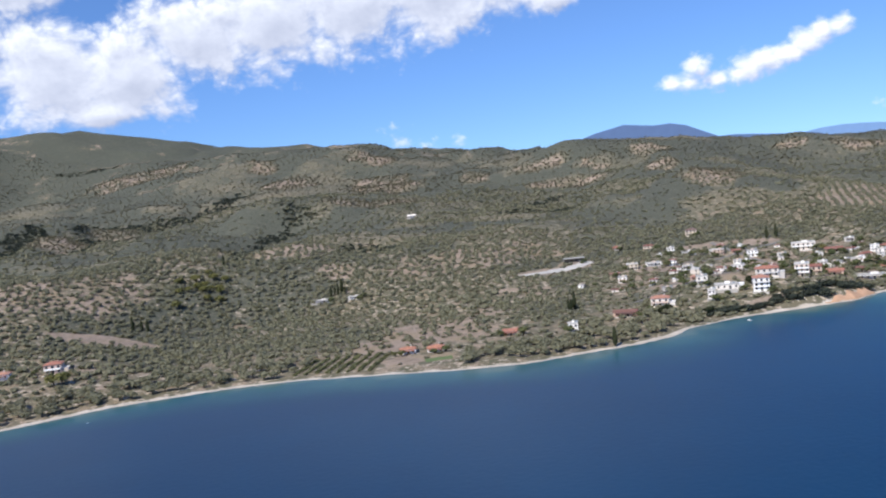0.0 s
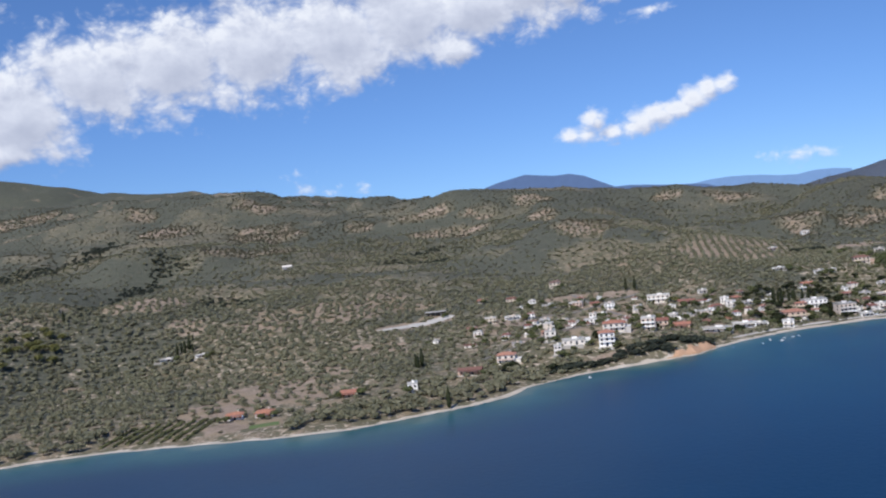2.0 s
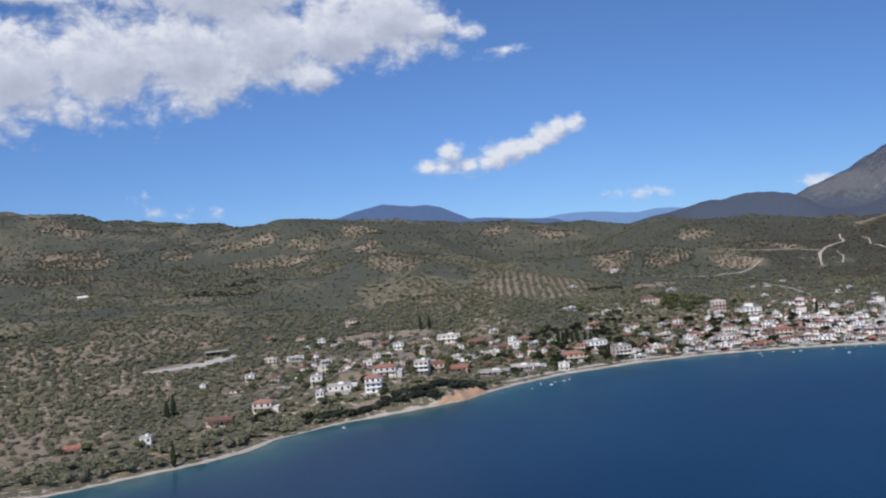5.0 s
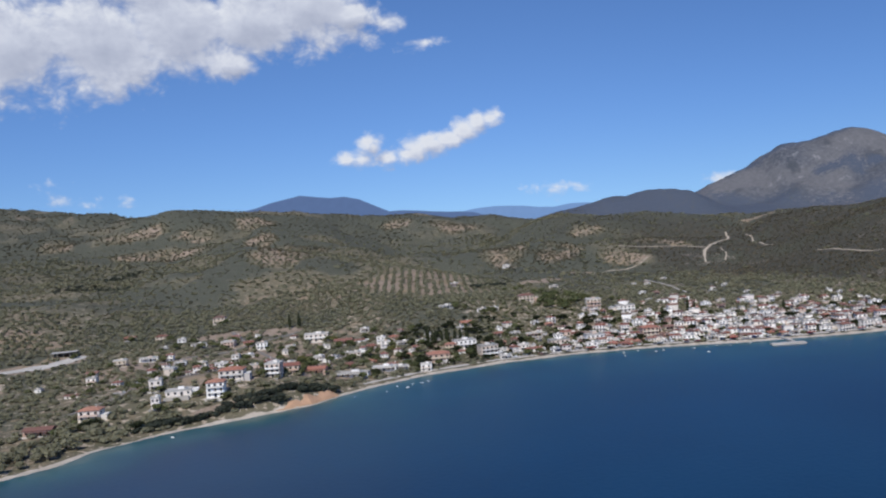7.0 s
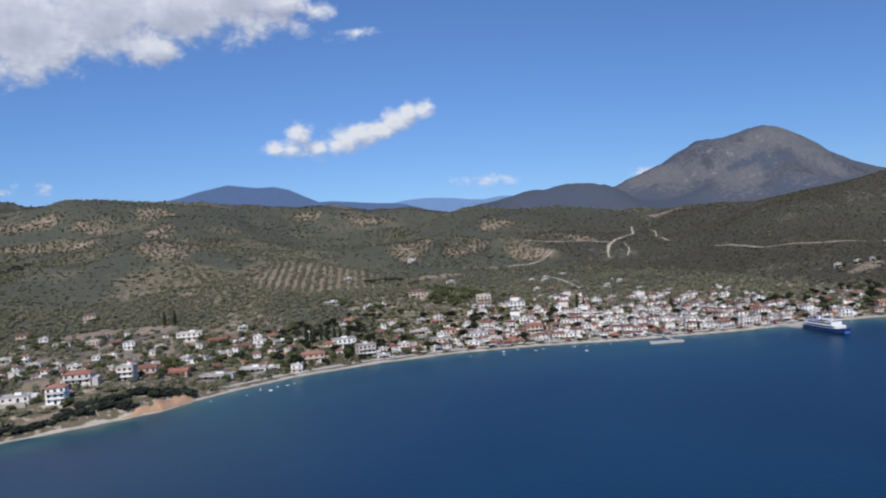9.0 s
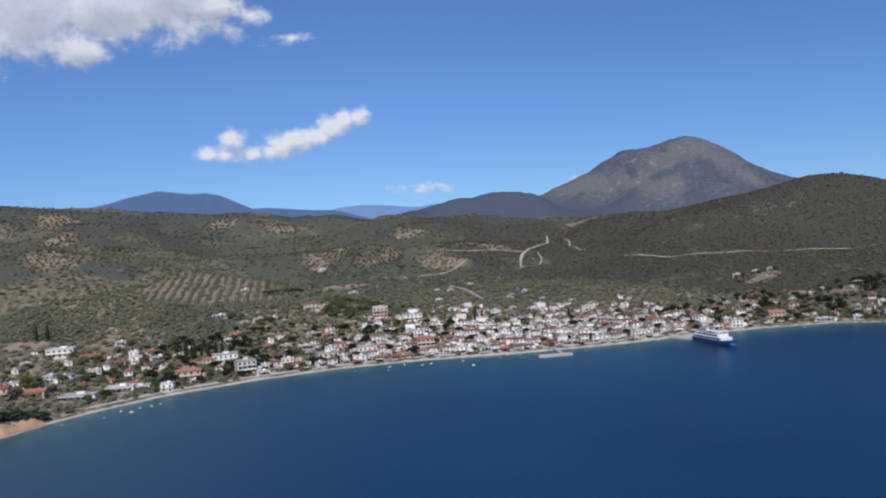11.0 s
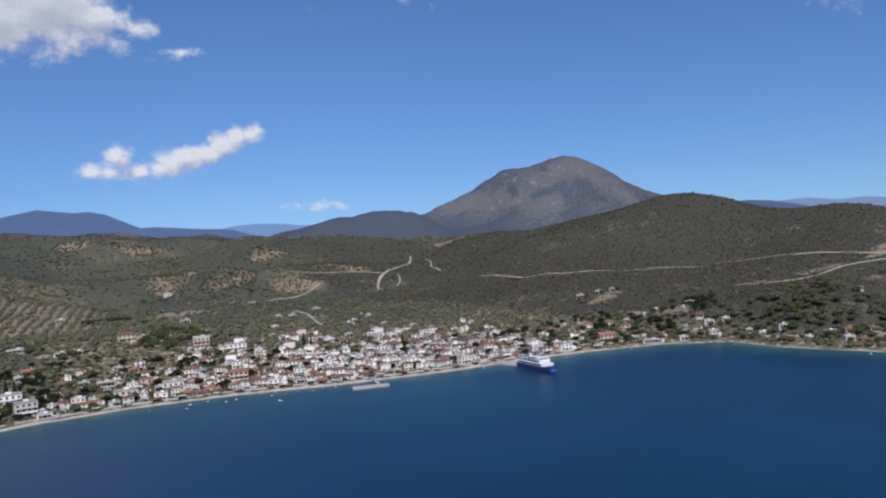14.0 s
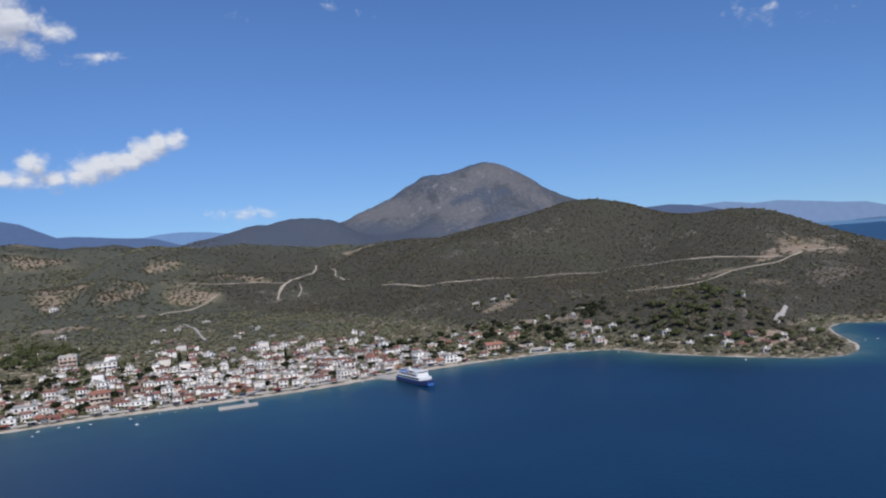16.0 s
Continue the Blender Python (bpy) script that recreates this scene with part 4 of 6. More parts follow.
def house(wide, deep, storeys, kind, wall_mat, roof_mat, balcony=True, annex=False, name="house"):
    """A plastered house standing on a footing, with roof, windows, door and balcony as parts."""
    root = empty(name)
    x, y, z = wide / 2, deep / 2, storeys * FLOOR + 0.3
    bm = bmesh.new()
    box(bm, -x, -y, -2.0, x, y, z, 0.04)
    part("wall", bm, wall_mat, root)
    rise = min(y * 0.36, 1.5) + 0.25
    part("roof", roof_mesh(kind, x, y, z, rise), roof_mat, root)
    if kind != "flat":
        bm = bmesh.new()
        box(bm, x * 0.35, y * 0.3, z + 0.3, x * 0.35 + 0.7, y * 0.3 + 0.6, z + rise + 0.35)
        box(bm, x * 0.35 - 0.1, y * 0.3 - 0.1, z + rise + 0.35, x * 0.35 + 0.8, y * 0.3 + 0.7, z + rise + 0.45)
        part("chimney", bm, wall_mat, root)
    else:
        bm = bmesh.new()
        box(bm, -x * 0.1, y * 0.3, z + 0.25, x * 0.35, y * 0.8, z + 1.5)
        part("stair_head", bm, wall_mat, root)
    for s in range(storeys):
        base_z = s * FLOOR + 0.3
        n = max(2, round(wide / 3.4))
        for k in range(n):
            u = -x + wide * (k + 0.5) / n
            door = s == 0 and k == n // 2
            tall = door or (balcony and s > 0)
            part("door" if door else "window", TALL if tall else WINDOW, None, root, at=pose(u, -y - 0.03, base_z + (0.05 if tall else 0.95)))
        for side in (-1, 1):
            part("window", WINDOW, None, root, at=pose(side * (x + 0.03), -y * 0.3, base_z + 0.95, 0, 0, 90))
        if balcony and s > 0:
            bm = bmesh.new()
            box(bm, -x * 0.92, -y - 1.4, base_z - 0.12, x * 0.92, -y + 0.02, base_z + 0.06)
            for a, b, c, d in ((-x * 0.92, -y - 1.4, x * 0.92, -y - 1.3), (-x * 0.92, -y - 1.3, -x * 0.92 + 0.1, -y), (x * 0.92 - 0.1, -y - 1.3, x * 0.92, -y)):
                box(bm, a, b, base_z + 0.06, c, d, base_z + 0.95)
            part("balcony", bm, wall_mat, root)
    bm = bmesh.new()
    box(bm, -x - 0.8, -y - 2.9, -2.0, x * 0.8, -y - 0.02, 0.34, 0.03)
    part("terrace", bm, TERRACE, root, "pale paved terrace")
    if storeys == 1 and not annex:
        bm = bmesh.new()
        box(bm, -x * 0.8, -y - 2.3, 2.45, x * 0.8, -y - 0.02, 2.6)
        for u in (-x * 0.75, x * 0.75 - 0.16):
            box(bm, u, -y - 2.2, -2.0, u + 0.16, -y - 2.04, 2.45)
        part("veranda", bm, roof_mat if kind != "flat" else SHUTTER, root)
    if kind == "flat":
        bm = bmesh.new()
        box(bm, x * 0.5, -y * 0.3, z + 0.25, x * 0.5 + 1.6, -y * 0.3 + 0.9, z + 1.0)
        cyl(bm, (x * 0.5, -y * 0.3 + 0.9, z + 1.25), (x * 0.5 + 1.6, -y * 0.3 + 0.9, z + 1.25), 0.3, 0.3, 8)
        part("water_heater", bm, DECK, root)
    if annex:
        bm = bmesh.new()
        box(bm, x, -y * 0.7, -2.0, x + 3.4, y * 0.6, 3.1, 0.03)
        box(bm, x, -y * 0.7 - 0.2, 3.1, x + 3.6, y * 0.6 + 0.2, 3.35)
        part("annex", bm, wall_mat, root)
    return root


LABELS = {"hip": "plastered village house with a hipped clay-tile roof", "gable": "plastered village house with a gabled clay-tile roof", "flat": "plain plastered village house with a flat roof"}
DESIGNS = [(7.6, 6.4, 2, "hip", WHITE, TILE, True, False), (6.4, 6.0, 1, "flat", WHITE, FLAT, False, False), (8.2, 5.8, 1, "gable", WHITE, TILE, False, True), (7.0, 6.4, 1, "gable", CREAM, TILE, False, False),
           (9.0, 6.8, 2, "flat", WHITE, FLAT, True, True), (6.6, 5.6, 1, "hip", WHITE, TILE, False, False), (8.0, 7.0, 2, "flat", WHITE, FLAT, True, False), (7.2, 6.2, 1, "hip", CREAM, ORANGE, False, False),
           (9.4, 6.4, 2, "gable", WHITE, TILE, True, True), (5.4, 5.0, 1, "flat", WHITE, FLAT, False, False), (7.2, 6.6, 1, "flat", WHITE, FLAT, False, True)]
MODELS = []
for d in DESIGNS:
    MODELS.append([d, None])
TAKEN = []


BACK = []
hr = random.Random(11)


def put_house(k, x, y, turn, label=""):
    """One house of design k on the land; those past three hundred are kept for the joined back rows."""
    d, first = MODELS[k]
    m = pose(x, y, spot(x, y) - 0.7, 0, 0, turn) @ Matrix.Diagonal((hr.uniform(0.6, 1.0), hr.uniform(0.62, 0.94), hr.uniform(0.66, 0.96), 1))
    TAKEN.append((x, y, 7.0))
    if first is not None and sum(1 for q in TAKEN) - len(BACK) > 298:
        BACK.append((k, m))
        return
    if first is None:
        ob = house(*d)
        ob.matrix_basis = m
        MODELS[k][1] = ob
    else:
        ob = copy_thing(first, m)
        ob.matrix_basis = m
    tagged(ob, label or LABELS[d[3]], "house", "village houses")


def own_house(x, y, turn, args, label, name="house"):
    ob = house(*args, name=name)
    ob.matrix_basis = pose(x, y, spot(x, y) - 0.6, 0, 0, turn)
    TAKEN.append((x, y, max(args[0], args[1]) * 0.65))
    return tagged(ob, label, "house" if name == "house" else "hotel")


# houses that stand out, west to east
own_house(-230, 473, 12, (9.5, 8.0, 2, "hip", WHITE, ORANGE, True, True), "white two-storey villa with an orange tile roof among olives")
own_house(-258, 466, 14, (11.0, 7.0, 1, "hip", WHITE, ORANGE, False, False), "low white bungalow with an orange hipped tile roof")
own_house(-26, 466, 4, (8.8, 6.4, 1, "hip", WHITE, ORANGE, False, False), "low white beach house with a wide orange tile roof")
own_house(-10, 463, -6, (9.2, 7.0, 1, "hip", WHITE, ORANGE, False, False), "low white beach house with a hipped orange roof beside a lawn")
own_house(35, 489, -8, (9.0, 6.5, 1, "gable", CREAM, ORANGE, False, False), "small cream house with an orange gable roof on the slope")
own_house(70, 475, -5, (5.5, 5.0, 2, "flat", WHITE, FLAT, False, False), "small white cube house with a flat roof among trees")
own_house(131, 511, -20, (11.0, 8.0, 2, "hip", WHITE, ORANGE, True, True), "white house with a red tile roof near the cape")
own_house(107, 503, -20, (14.0, 6.5, 1, "gable", CREAM, TILE, False, False), "long low house with a faded red tile roof")
own_house(195, 513, -16, (9.5, 8.5, 3, "hip", WHITE, ORANGE, True, False), "cream three-storey house with balconies and a red hipped roof")
own_house(207, 533, -20, (14.0, 10.0, 2, "hip", WHITE, ORANGE, True, True), "large villa with a spreading orange tile roof")
own_house(245, 551, -20, (10.0, 8.0, 2, "gable", CREAM, TILE, True, False), "brown-roofed two-storey house with deep balconies")
own_house(232, 538, -25, (9.0, 9.0, 3, "flat", WHITE, FLAT, True, False), "white three-storey block with a flat roof and balconies")
own_house(176, 521, -12, (14.0, 8.0, 1, "flat", WHITE, FLAT, False, True), "long white modern bungalow with a flat roof")
own_house(165, 535, -12, (7.0, 6.0, 2, "flat", WHITE, FLAT, True, False), "small white two-storey house with a flat roof")
own_house(163, 511, -15, (4.5, 4.5, 2, "flat", WHITE, FLAT, False, False), "narrow white house among shrubs")
own_house(290, 667, -22, (18.0, 8.0, 2, "flat", WHITE, FLAT, True, False), "long white flat-roofed hotel with rows of balconies", "hotel")
own_house(306, 649, -22, (13.0, 7.0, 1, "gable", CREAM, TILE, False, False), "low house with a red tile roof beside the hotel")
own_house(232, 772, -20, (10.0, 8.0, 2, "hip", CREAM, TILE, True, True), "cream hilltop house with a tile roof above the olives")
own_house(283, 549, -32, (22.0, 7.0, 1, "flat", WHITE, FLAT, False, False), "long low white seafront building with a flat roof", "beach_hotel")
own_house(308, 560, -25, (16.0, 7.0, 1, "flat", WHITE, FLAT, False, False), "low white seafront building with a flat roof", "beach_hotel")
own_house(262, 561, -30, (15.0, 7.0, 1, "gable", CREAM, ORANGE, False, False), "row building with an orange tile roof near the bluff")
own_house(350, 569, -15, (15.0, 10.0, 2, "hip", CREAM, ORANGE, True, True), "large pink seafront house with a red tile roof")
own_house(381, 594, -10, (16.0, 9.0, 2, "flat", WHITE, FLAT, True, False), "white flat-roofed house above the seafront")
own_house(384, 561, -5, (12.0, 9.0, 3, "flat", WHITE, FLAT, True, True), "bright white terraced house on the seafront")
own_house(404, 641, -12, (9.0, 6.0, 1, "gable", WHITE, ORANGE, False, False), "small white house with an orange roof on the slope")
own_house(466, 803, -18, (8.0, 6.0, 1, "flat", WHITE, FLAT, False, False), "small white farm building beside the olive grove")
own_house(-41, 1215, 0, (16.0, 8.0, 1, "gable", WHITE, WHITE, False, False), "lone white farm building on the hillside").scale = (0.8, 0.8, 1.2)
own_house(485, 690, -20, (13.0, 8.0, 2, "hip", CREAM, TILE, True, True), "tan house with a tile roof on the slope above the village")
own_house(527, 648, -25, (12.0, 10.0, 3, "flat", CREAM, FLAT, True, False), "plain three-storey block at the edge of the village")
own_house(545, 628, -24, (16.0, 8.0, 2, "flat", WHITE, FLAT, True, False), "long white block with a flat roof")
own_house(508, 545, -24, (12.0, 10.0, 3, "hip", CREAM, ORANGE, True, False), "brick-red seafront hotel with a tile roof", "hotel")
own_house(470, 560, -20, (13.0, 9.0, 2, "flat", WHITE, FLAT, True, False), "grey and white seafront building with a flat roof")
own_house(440, 560, -12, (14.0, 8.0, 2, "flat", WHITE, FLAT, True, False), "white seafront building with long balconies")
own_house(571, 789, -28, (9.0, 6.0, 1, "flat", WHITE, FLAT, False, False), "small white house on the hillside")
own_house(750, 440, -30, (12.0, 8.0, 2, "gable", CREAM, ORANGE, True, False), "cream seafront house with a red tile roof")
own_house(768, 412, -40, (15.0, 5.0, 1, "flat", WHITE, FLAT, False, False), "long white boathouse at the water's edge").scale = (1.0, 1.0, 0.68)


own_house(-104, 681, -4, (12.0, 5.0, 1, "flat", WHITE, FLAT, False, False), "low white farm building beside cypresses").scale = (1.3, 1.0, 0.62)
own_house(-76, 678, -4, (9.0, 4.5, 1, "flat", WHITE, FLAT, False, False), "low white farm building among olives").scale = (1.2, 1.0, 0.6)


own_house(868, 568, -45, (7.0, 4.5, 1, "flat", WHITE, FLAT, False, False), "low pale stone farm building on the scrubby slope")
own_house(880, 556, -45, (6.0, 4.0, 1, "flat", CREAM, FLAT, False, False), "small pale stone barn on the scrubby slope")
own_house(890, 548, -40, (5.0, 4.0, 1, "flat", WHITE, FLAT, False, False), "small white hut on the scrubby slope")


# the other houses west and east of the village and above it: x, y, width, depth, storeys, roof, walls, tiles
CAPE_HOUSES = [(131, 615, 7, 6, 2, "flat", WHITE, FLAT), (131, 643, 8, 6, 1, "gable", WHITE, TILE), (149, 660, 10, 7, 2, "flat", CREAM, FLAT),
    (159, 757, 9, 6, 1, "hip", WHITE, ORANGE), (168, 667, 14, 6, 1, "flat", WHITE, FLAT), (182, 661, 6, 5, 2, "hip", WHITE, TILE),
    (182, 735, 10, 7, 2, "hip", CREAM, TILE), (187, 639, 9, 6, 1, "flat", WHITE, FLAT), (195, 712, 7, 6, 2, "flat", WHITE, FLAT),
    (199, 630, 10, 6, 1, "flat", CREAM, FLAT), (204, 596, 8, 6, 1, "gable", WHITE, TILE), (206, 697, 13, 6, 1, "flat", WHITE, FLAT)]
BLUFF_HOUSES = [(224, 634, 6, 5, 2, "flat", WHITE, FLAT), (227, 683, 9, 7, 2, "flat", CREAM, FLAT), (234, 644, 9, 5, 1, "flat", WHITE, FLAT),
    (241, 683, 8, 6, 1, "gable", CREAM, TILE), (248, 666, 9, 7, 2, "flat", WHITE, FLAT), (267, 654, 8, 5, 1, "flat", WHITE, FLAT),
    (302, 606, 9, 7, 2, "flat", WHITE, FLAT), (318, 559, 14, 6, 1, "flat", WHITE, FLAT), (321, 628, 8, 6, 1, "hip", CREAM, TILE),
    (330, 672, 8, 5, 1, "flat", WHITE, FLAT), (331, 543, 8, 6, 2, "flat", WHITE, FLAT), (331, 625, 8, 6, 2, "flat", WHITE, FLAT),
    (332, 637, 7, 6, 2, "flat", WHITE, FLAT)]
EAST_HOUSES = [(817, 397, 8, 5, 1, "flat", WHITE, FLAT), (825, 388, 6, 4, 1, "flat", WHITE, FLAT), (822, 341, 9, 5, 1, "flat", WHITE, FLAT), (816, 364, 5, 4, 1, "flat", CREAM, FLAT), (812, 350, 7, 5, 1, "flat", WHITE, FLAT),
    (817, 305, 9, 6, 1, "flat", WHITE, FLAT), (822, 296, 7, 6, 1, "gable", CREAM, TILE), (828, 283, 6, 5, 1, "gable", CREAM, TILE), (806, 314, 6, 5, 1, "flat", WHITE, FLAT), (812, 291, 7, 5, 1, "flat", WHITE, FLAT),
    (811, 281, 6, 5, 1, "hip", CREAM, TILE), (832, 264, 6, 5, 1, "flat", WHITE, FLAT), (804, 262, 5, 4, 1, "flat", WHITE, FLAT), (820, 269, 6, 5, 1, "hip", CREAM, TILE), (878, 264, 6, 4, 1, "flat", WHITE, FLAT)]
UPPER_HOUSES = [(726, 453, 12, 6, 1, "flat", CREAM, FLAT), (764, 427, 10, 6, 1, "flat", CREAM, FLAT), (784, 397, 7, 5, 1, "flat", WHITE, FLAT), (781, 447, 8, 6, 2, "hip", CREAM, TILE), (806, 506, 8, 6, 1, "hip", CREAM, TILE),
    (779, 508, 7, 5, 1, "flat", WHITE, FLAT), (749, 533, 7, 6, 1, "flat", WHITE, FLAT), (889, 320, 9, 5, 1, "flat", WHITE, FLAT), (863, 445, 7, 5, 1, "flat", CREAM, FLAT), (841, 463, 5, 4, 1, "flat", WHITE, FLAT),
    (713, 795, 9, 5, 1, "flat", WHITE, FLAT), (655, 768, 5, 4, 1, "flat", WHITE, FLAT), (664, 757, 7, 5, 1, "flat", WHITE, FLAT), (674, 772, 6, 4, 1, "flat", CREAM, FLAT), (615, 699, 7, 5, 1, "flat", WHITE, FLAT), (624, 690, 6, 5, 1, "gable", CREAM, TILE), (663, 1076, 11, 6, 2, "flat", WHITE, FLAT)]
BAY_HOUSES = [(335, 589, 9, 7, 1, "hip", CREAM, ORANGE), (345, 624, 12, 5, 1, "flat", WHITE, FLAT), (357, 619, 9, 5, 1, "flat", WHITE, FLAT),
    (370, 593, 9, 6, 2, "hip", CREAM, ORANGE), (391, 548, 9, 6, 1, "flat", WHITE, FLAT), (396, 634, 6, 5, 1, "flat", WHITE, FLAT),
    (407, 687, 14, 5, 1, "flat", WHITE, FLAT), (414, 565, 9, 6, 2, "flat", WHITE, FLAT), (416, 608, 9, 6, 1, "hip", CREAM, TILE),
    (428, 604, 8, 6, 1, "flat", WHITE, FLAT), (431, 667, 9, 6, 1, "flat", WHITE, FLAT), (440, 597, 13, 6, 1, "flat", CREAM, FLAT),
    (443, 667, 7, 5, 1, "flat", WHITE, FLAT)]
for x, y, wide, deep, storeys, kind, walls, tiles in CAPE_HOUSES + BLUFF_HOUSES + BAY_HOUSES + EAST_HOUSES + UPPER_HOUSES:
    size = "long low" if wide > 11 and storeys == 1 else ("small", "two-storey", "three-storey")[storeys - 1]
    top = "flat roof" if kind == "flat" else ("hipped " if kind == "hip" else "gabled ") + ("orange tile roof" if tiles is ORANGE else "faded red tile roof")
    own_house(x, y, (-18 if x < 720 else -42) + (x * 7 + y * 3) % 17 - 8, (wide, deep, storeys, kind, walls, tiles, storeys > 1, False), f"{size} {'white' if walls is WHITE else 'cream'} plastered house with a {top}").scale = (0.9, 0.9, 0.82)


def shed(x, y, turn, wide, deep):
    """An open yard shed: a thin roof on posts over a low back wall."""
    root = empty("shed")
    part("roof", box(bmesh.new(), -wide / 2, -deep / 2, 4.2, wide / 2, deep / 2, 4.5, 0.03), FLAT, root)
    for k in range(5):
        for v in (-1, 1):
            part("post", box(bmesh.new(), -wide / 2 + 0.3 + k * (wide - 0.8) / 4, v * (deep / 2 - 0.4) - 0.12, -1.0, -wide / 2 + 0.55 + k * (wide - 0.8) / 4, v * (deep / 2 - 0.4) + 0.12, 4.2), CONCRETE, root)
    part("back_wall", box(bmesh.new(), -wide / 2, deep / 2 - 0.2, -1.0, wide / 2, deep / 2, 4.2), SHUTTER, root)
    root.matrix_basis = pose(x, y, spot(x, y), 0, 0, turn) @ Matrix.Diagonal((0.9, 1.1, 0.75, 1))
    TAKEN.append((x, y, wide * 0.7))
    return tagged(root, "long open shed with a pale flat roof in a gravel yard", "shed")


shed(112, 716, -8, 20, 9)


def free(x, y, gap):
    return all((x - a) ** 2 + (y - b) ** 2 > (0.5 * (r + gap)) ** 2 * 1.0 for a, b, r in TAKEN)


def along(t):
    """A place and the shore's turn at a length along the village beach."""
    p = np.array([q for q in SHORE if 380 < q[0] < 800 and q[1] > 360], float)
    d = np.r_[0, np.cumsum(np.hypot(*np.diff(p, axis=0).T))]
    x, y = np.interp(t, d, p[:, 0]), np.interp(t, d, p[:, 1])
    a, b = np.interp(t + 12, d, p[:, 0]) - np.interp(t - 12, d, p[:, 0]), np.interp(t + 12, d, p[:, 1]) - np.interp(t - 12, d, p[:, 1])
    return x, y, math.atan2(b, a), d[-1]


total = along(0)[3]
# scattered houses: west of the village, above it, along the eastern shore and on the headland
for cx, cy, sx, sy, n, turn in ((225, 690, 60, 28, 5, -20), (180, 600, 55, 40, 9, -15), (330, 590, 50, 26, 12, -18), (260, 600, 45, 30, 14, -20), (345, 640, 50, 25, 7, -15), (185, 570, 40, 22, 8, -15), (430, 590, 30, 24, 8, -12),
                                (800, 470, 20, 20, 3, -40)):
    made = 0
    for _ in range(n * 6):
        x, y = cx + hr.gauss(0, 0.6) * sx, cy + hr.gauss(0, 0.6) * sy
        if made < n and free(x, y, 12) and shore_distance(np.array([x]), np.array([y]))[0] > 13:
            put_house(hr.choice([5, 9, 2, 9, 1] if cx > 790 else [0, 1, 2, 3, 5, 5, 7, 9, 9, 2, 4, 10]), x, y, turn + hr.choice([0, 0, 90]) + hr.uniform(-15, 15))
            made += 1
# the village in rows behind the seafront
off = 17.5
while off < 190:
    t = 4 + hr.uniform(0, 6)
    while t < total - 6:
        x, y, a, _ = along(t)
        depth = 45 + 125 * float(smooth(40, 130, t)) * (1 - 0.72 * float(smooth(285, 400, t)))
        dd = off + hr.uniform(-3.6, 3.6)
        hx, hy = x - math.sin(a) * dd, y + math.cos(a) * dd
        keep = 0.92 if off < depth * 0.72 else (0.45 if off < depth else (0.12 if off < depth + 25 else 0.0))
        if t > 300:
            keep *= 0.75 if t < 340 else 0.22
        if hr.random() < keep and free(hx, hy, 5.2):
            k = hr.choice([0, 1, 1, 3, 4, 6, 7, 8, 4, 2]) if off < 30 else hr.choice([0, 1, 1, 2, 3, 5, 5, 8, 9, 10, 4, 9])
            put_house(k, hx, hy, math.degrees(a) + hr.choice([0, 0, 0, 90, -90, 180]) * (off > 25) + hr.uniform(-14, 14))
        t += hr.uniform(6.2, 9.4)
    off += 8.8
for cx, cy, sx, sy, n, turn in ((470, 590, 40, 20, 8, -18), (690, 690, 22, 35, 5, -28), (690, 590, 50, 30, 12, -30), (740, 510, 25, 25, 4, -34), (520, 720, 30, 20, 3, -22)):
    made = 0
    for _ in range(n * 6):
        x, y = cx + hr.gauss(0, 0.6) * sx, cy + hr.gauss(0, 0.6) * sy
        if made < n and free(x, y, 12):
            put_house(hr.choice([0, 1, 2, 3, 5, 5, 7, 9, 9, 2, 4, 10]), x, y, turn + hr.choice([0, 0, 90]) + hr.uniform(-15, 15))
            made += 1


def joined(name, pieces, label, category):
    """Many parts of the models, set at their poses, as one mesh with its materials."""
    cos, tris, slots, mats, n = [], [], [], [], 0
    cache = {}
    for k, m in pieces:
        for o in MODELS[k][1].children:
            if o.data.name not in cache:
                o.data.calc_loop_triangles()
                v = np.empty(len(o.data.vertices) * 3)
                o.data.vertices.foreach_get("co", v)
                f = np.empty(len(o.data.loop_triangles) * 3, int)
                o.data.loop_triangles.foreach_get("vertices", f)
                cache[o.data.name] = (v.reshape(-1, 3), f.reshape(-1, 3))
            v, f = cache[o.data.name]
            q = np.array(m @ o.matrix_basis)
            cos.append(v @ q[:3, :3].T + q[:3, 3])
            tris.append(f + n)
            n += len(v)
            if o.data.materials[0] not in mats:
                mats.append(o.data.materials[0])
            slots += [mats.index(o.data.materials[0])] * len(f)
    me = bpy.data.meshes.new(name)
    fill_mesh(me, np.concatenate(cos), np.concatenate(tris))
    for q in mats:
        me.materials.append(q)
    me.polygons.foreach_set("material_index", np.array(slots, np.int32))
    return tagged(new(name, me), label, category, kind="stuff")


if BACK:
    joined("village_back_rows", BACK, "crowded back rows of white and tile-roofed village houses", "houses")


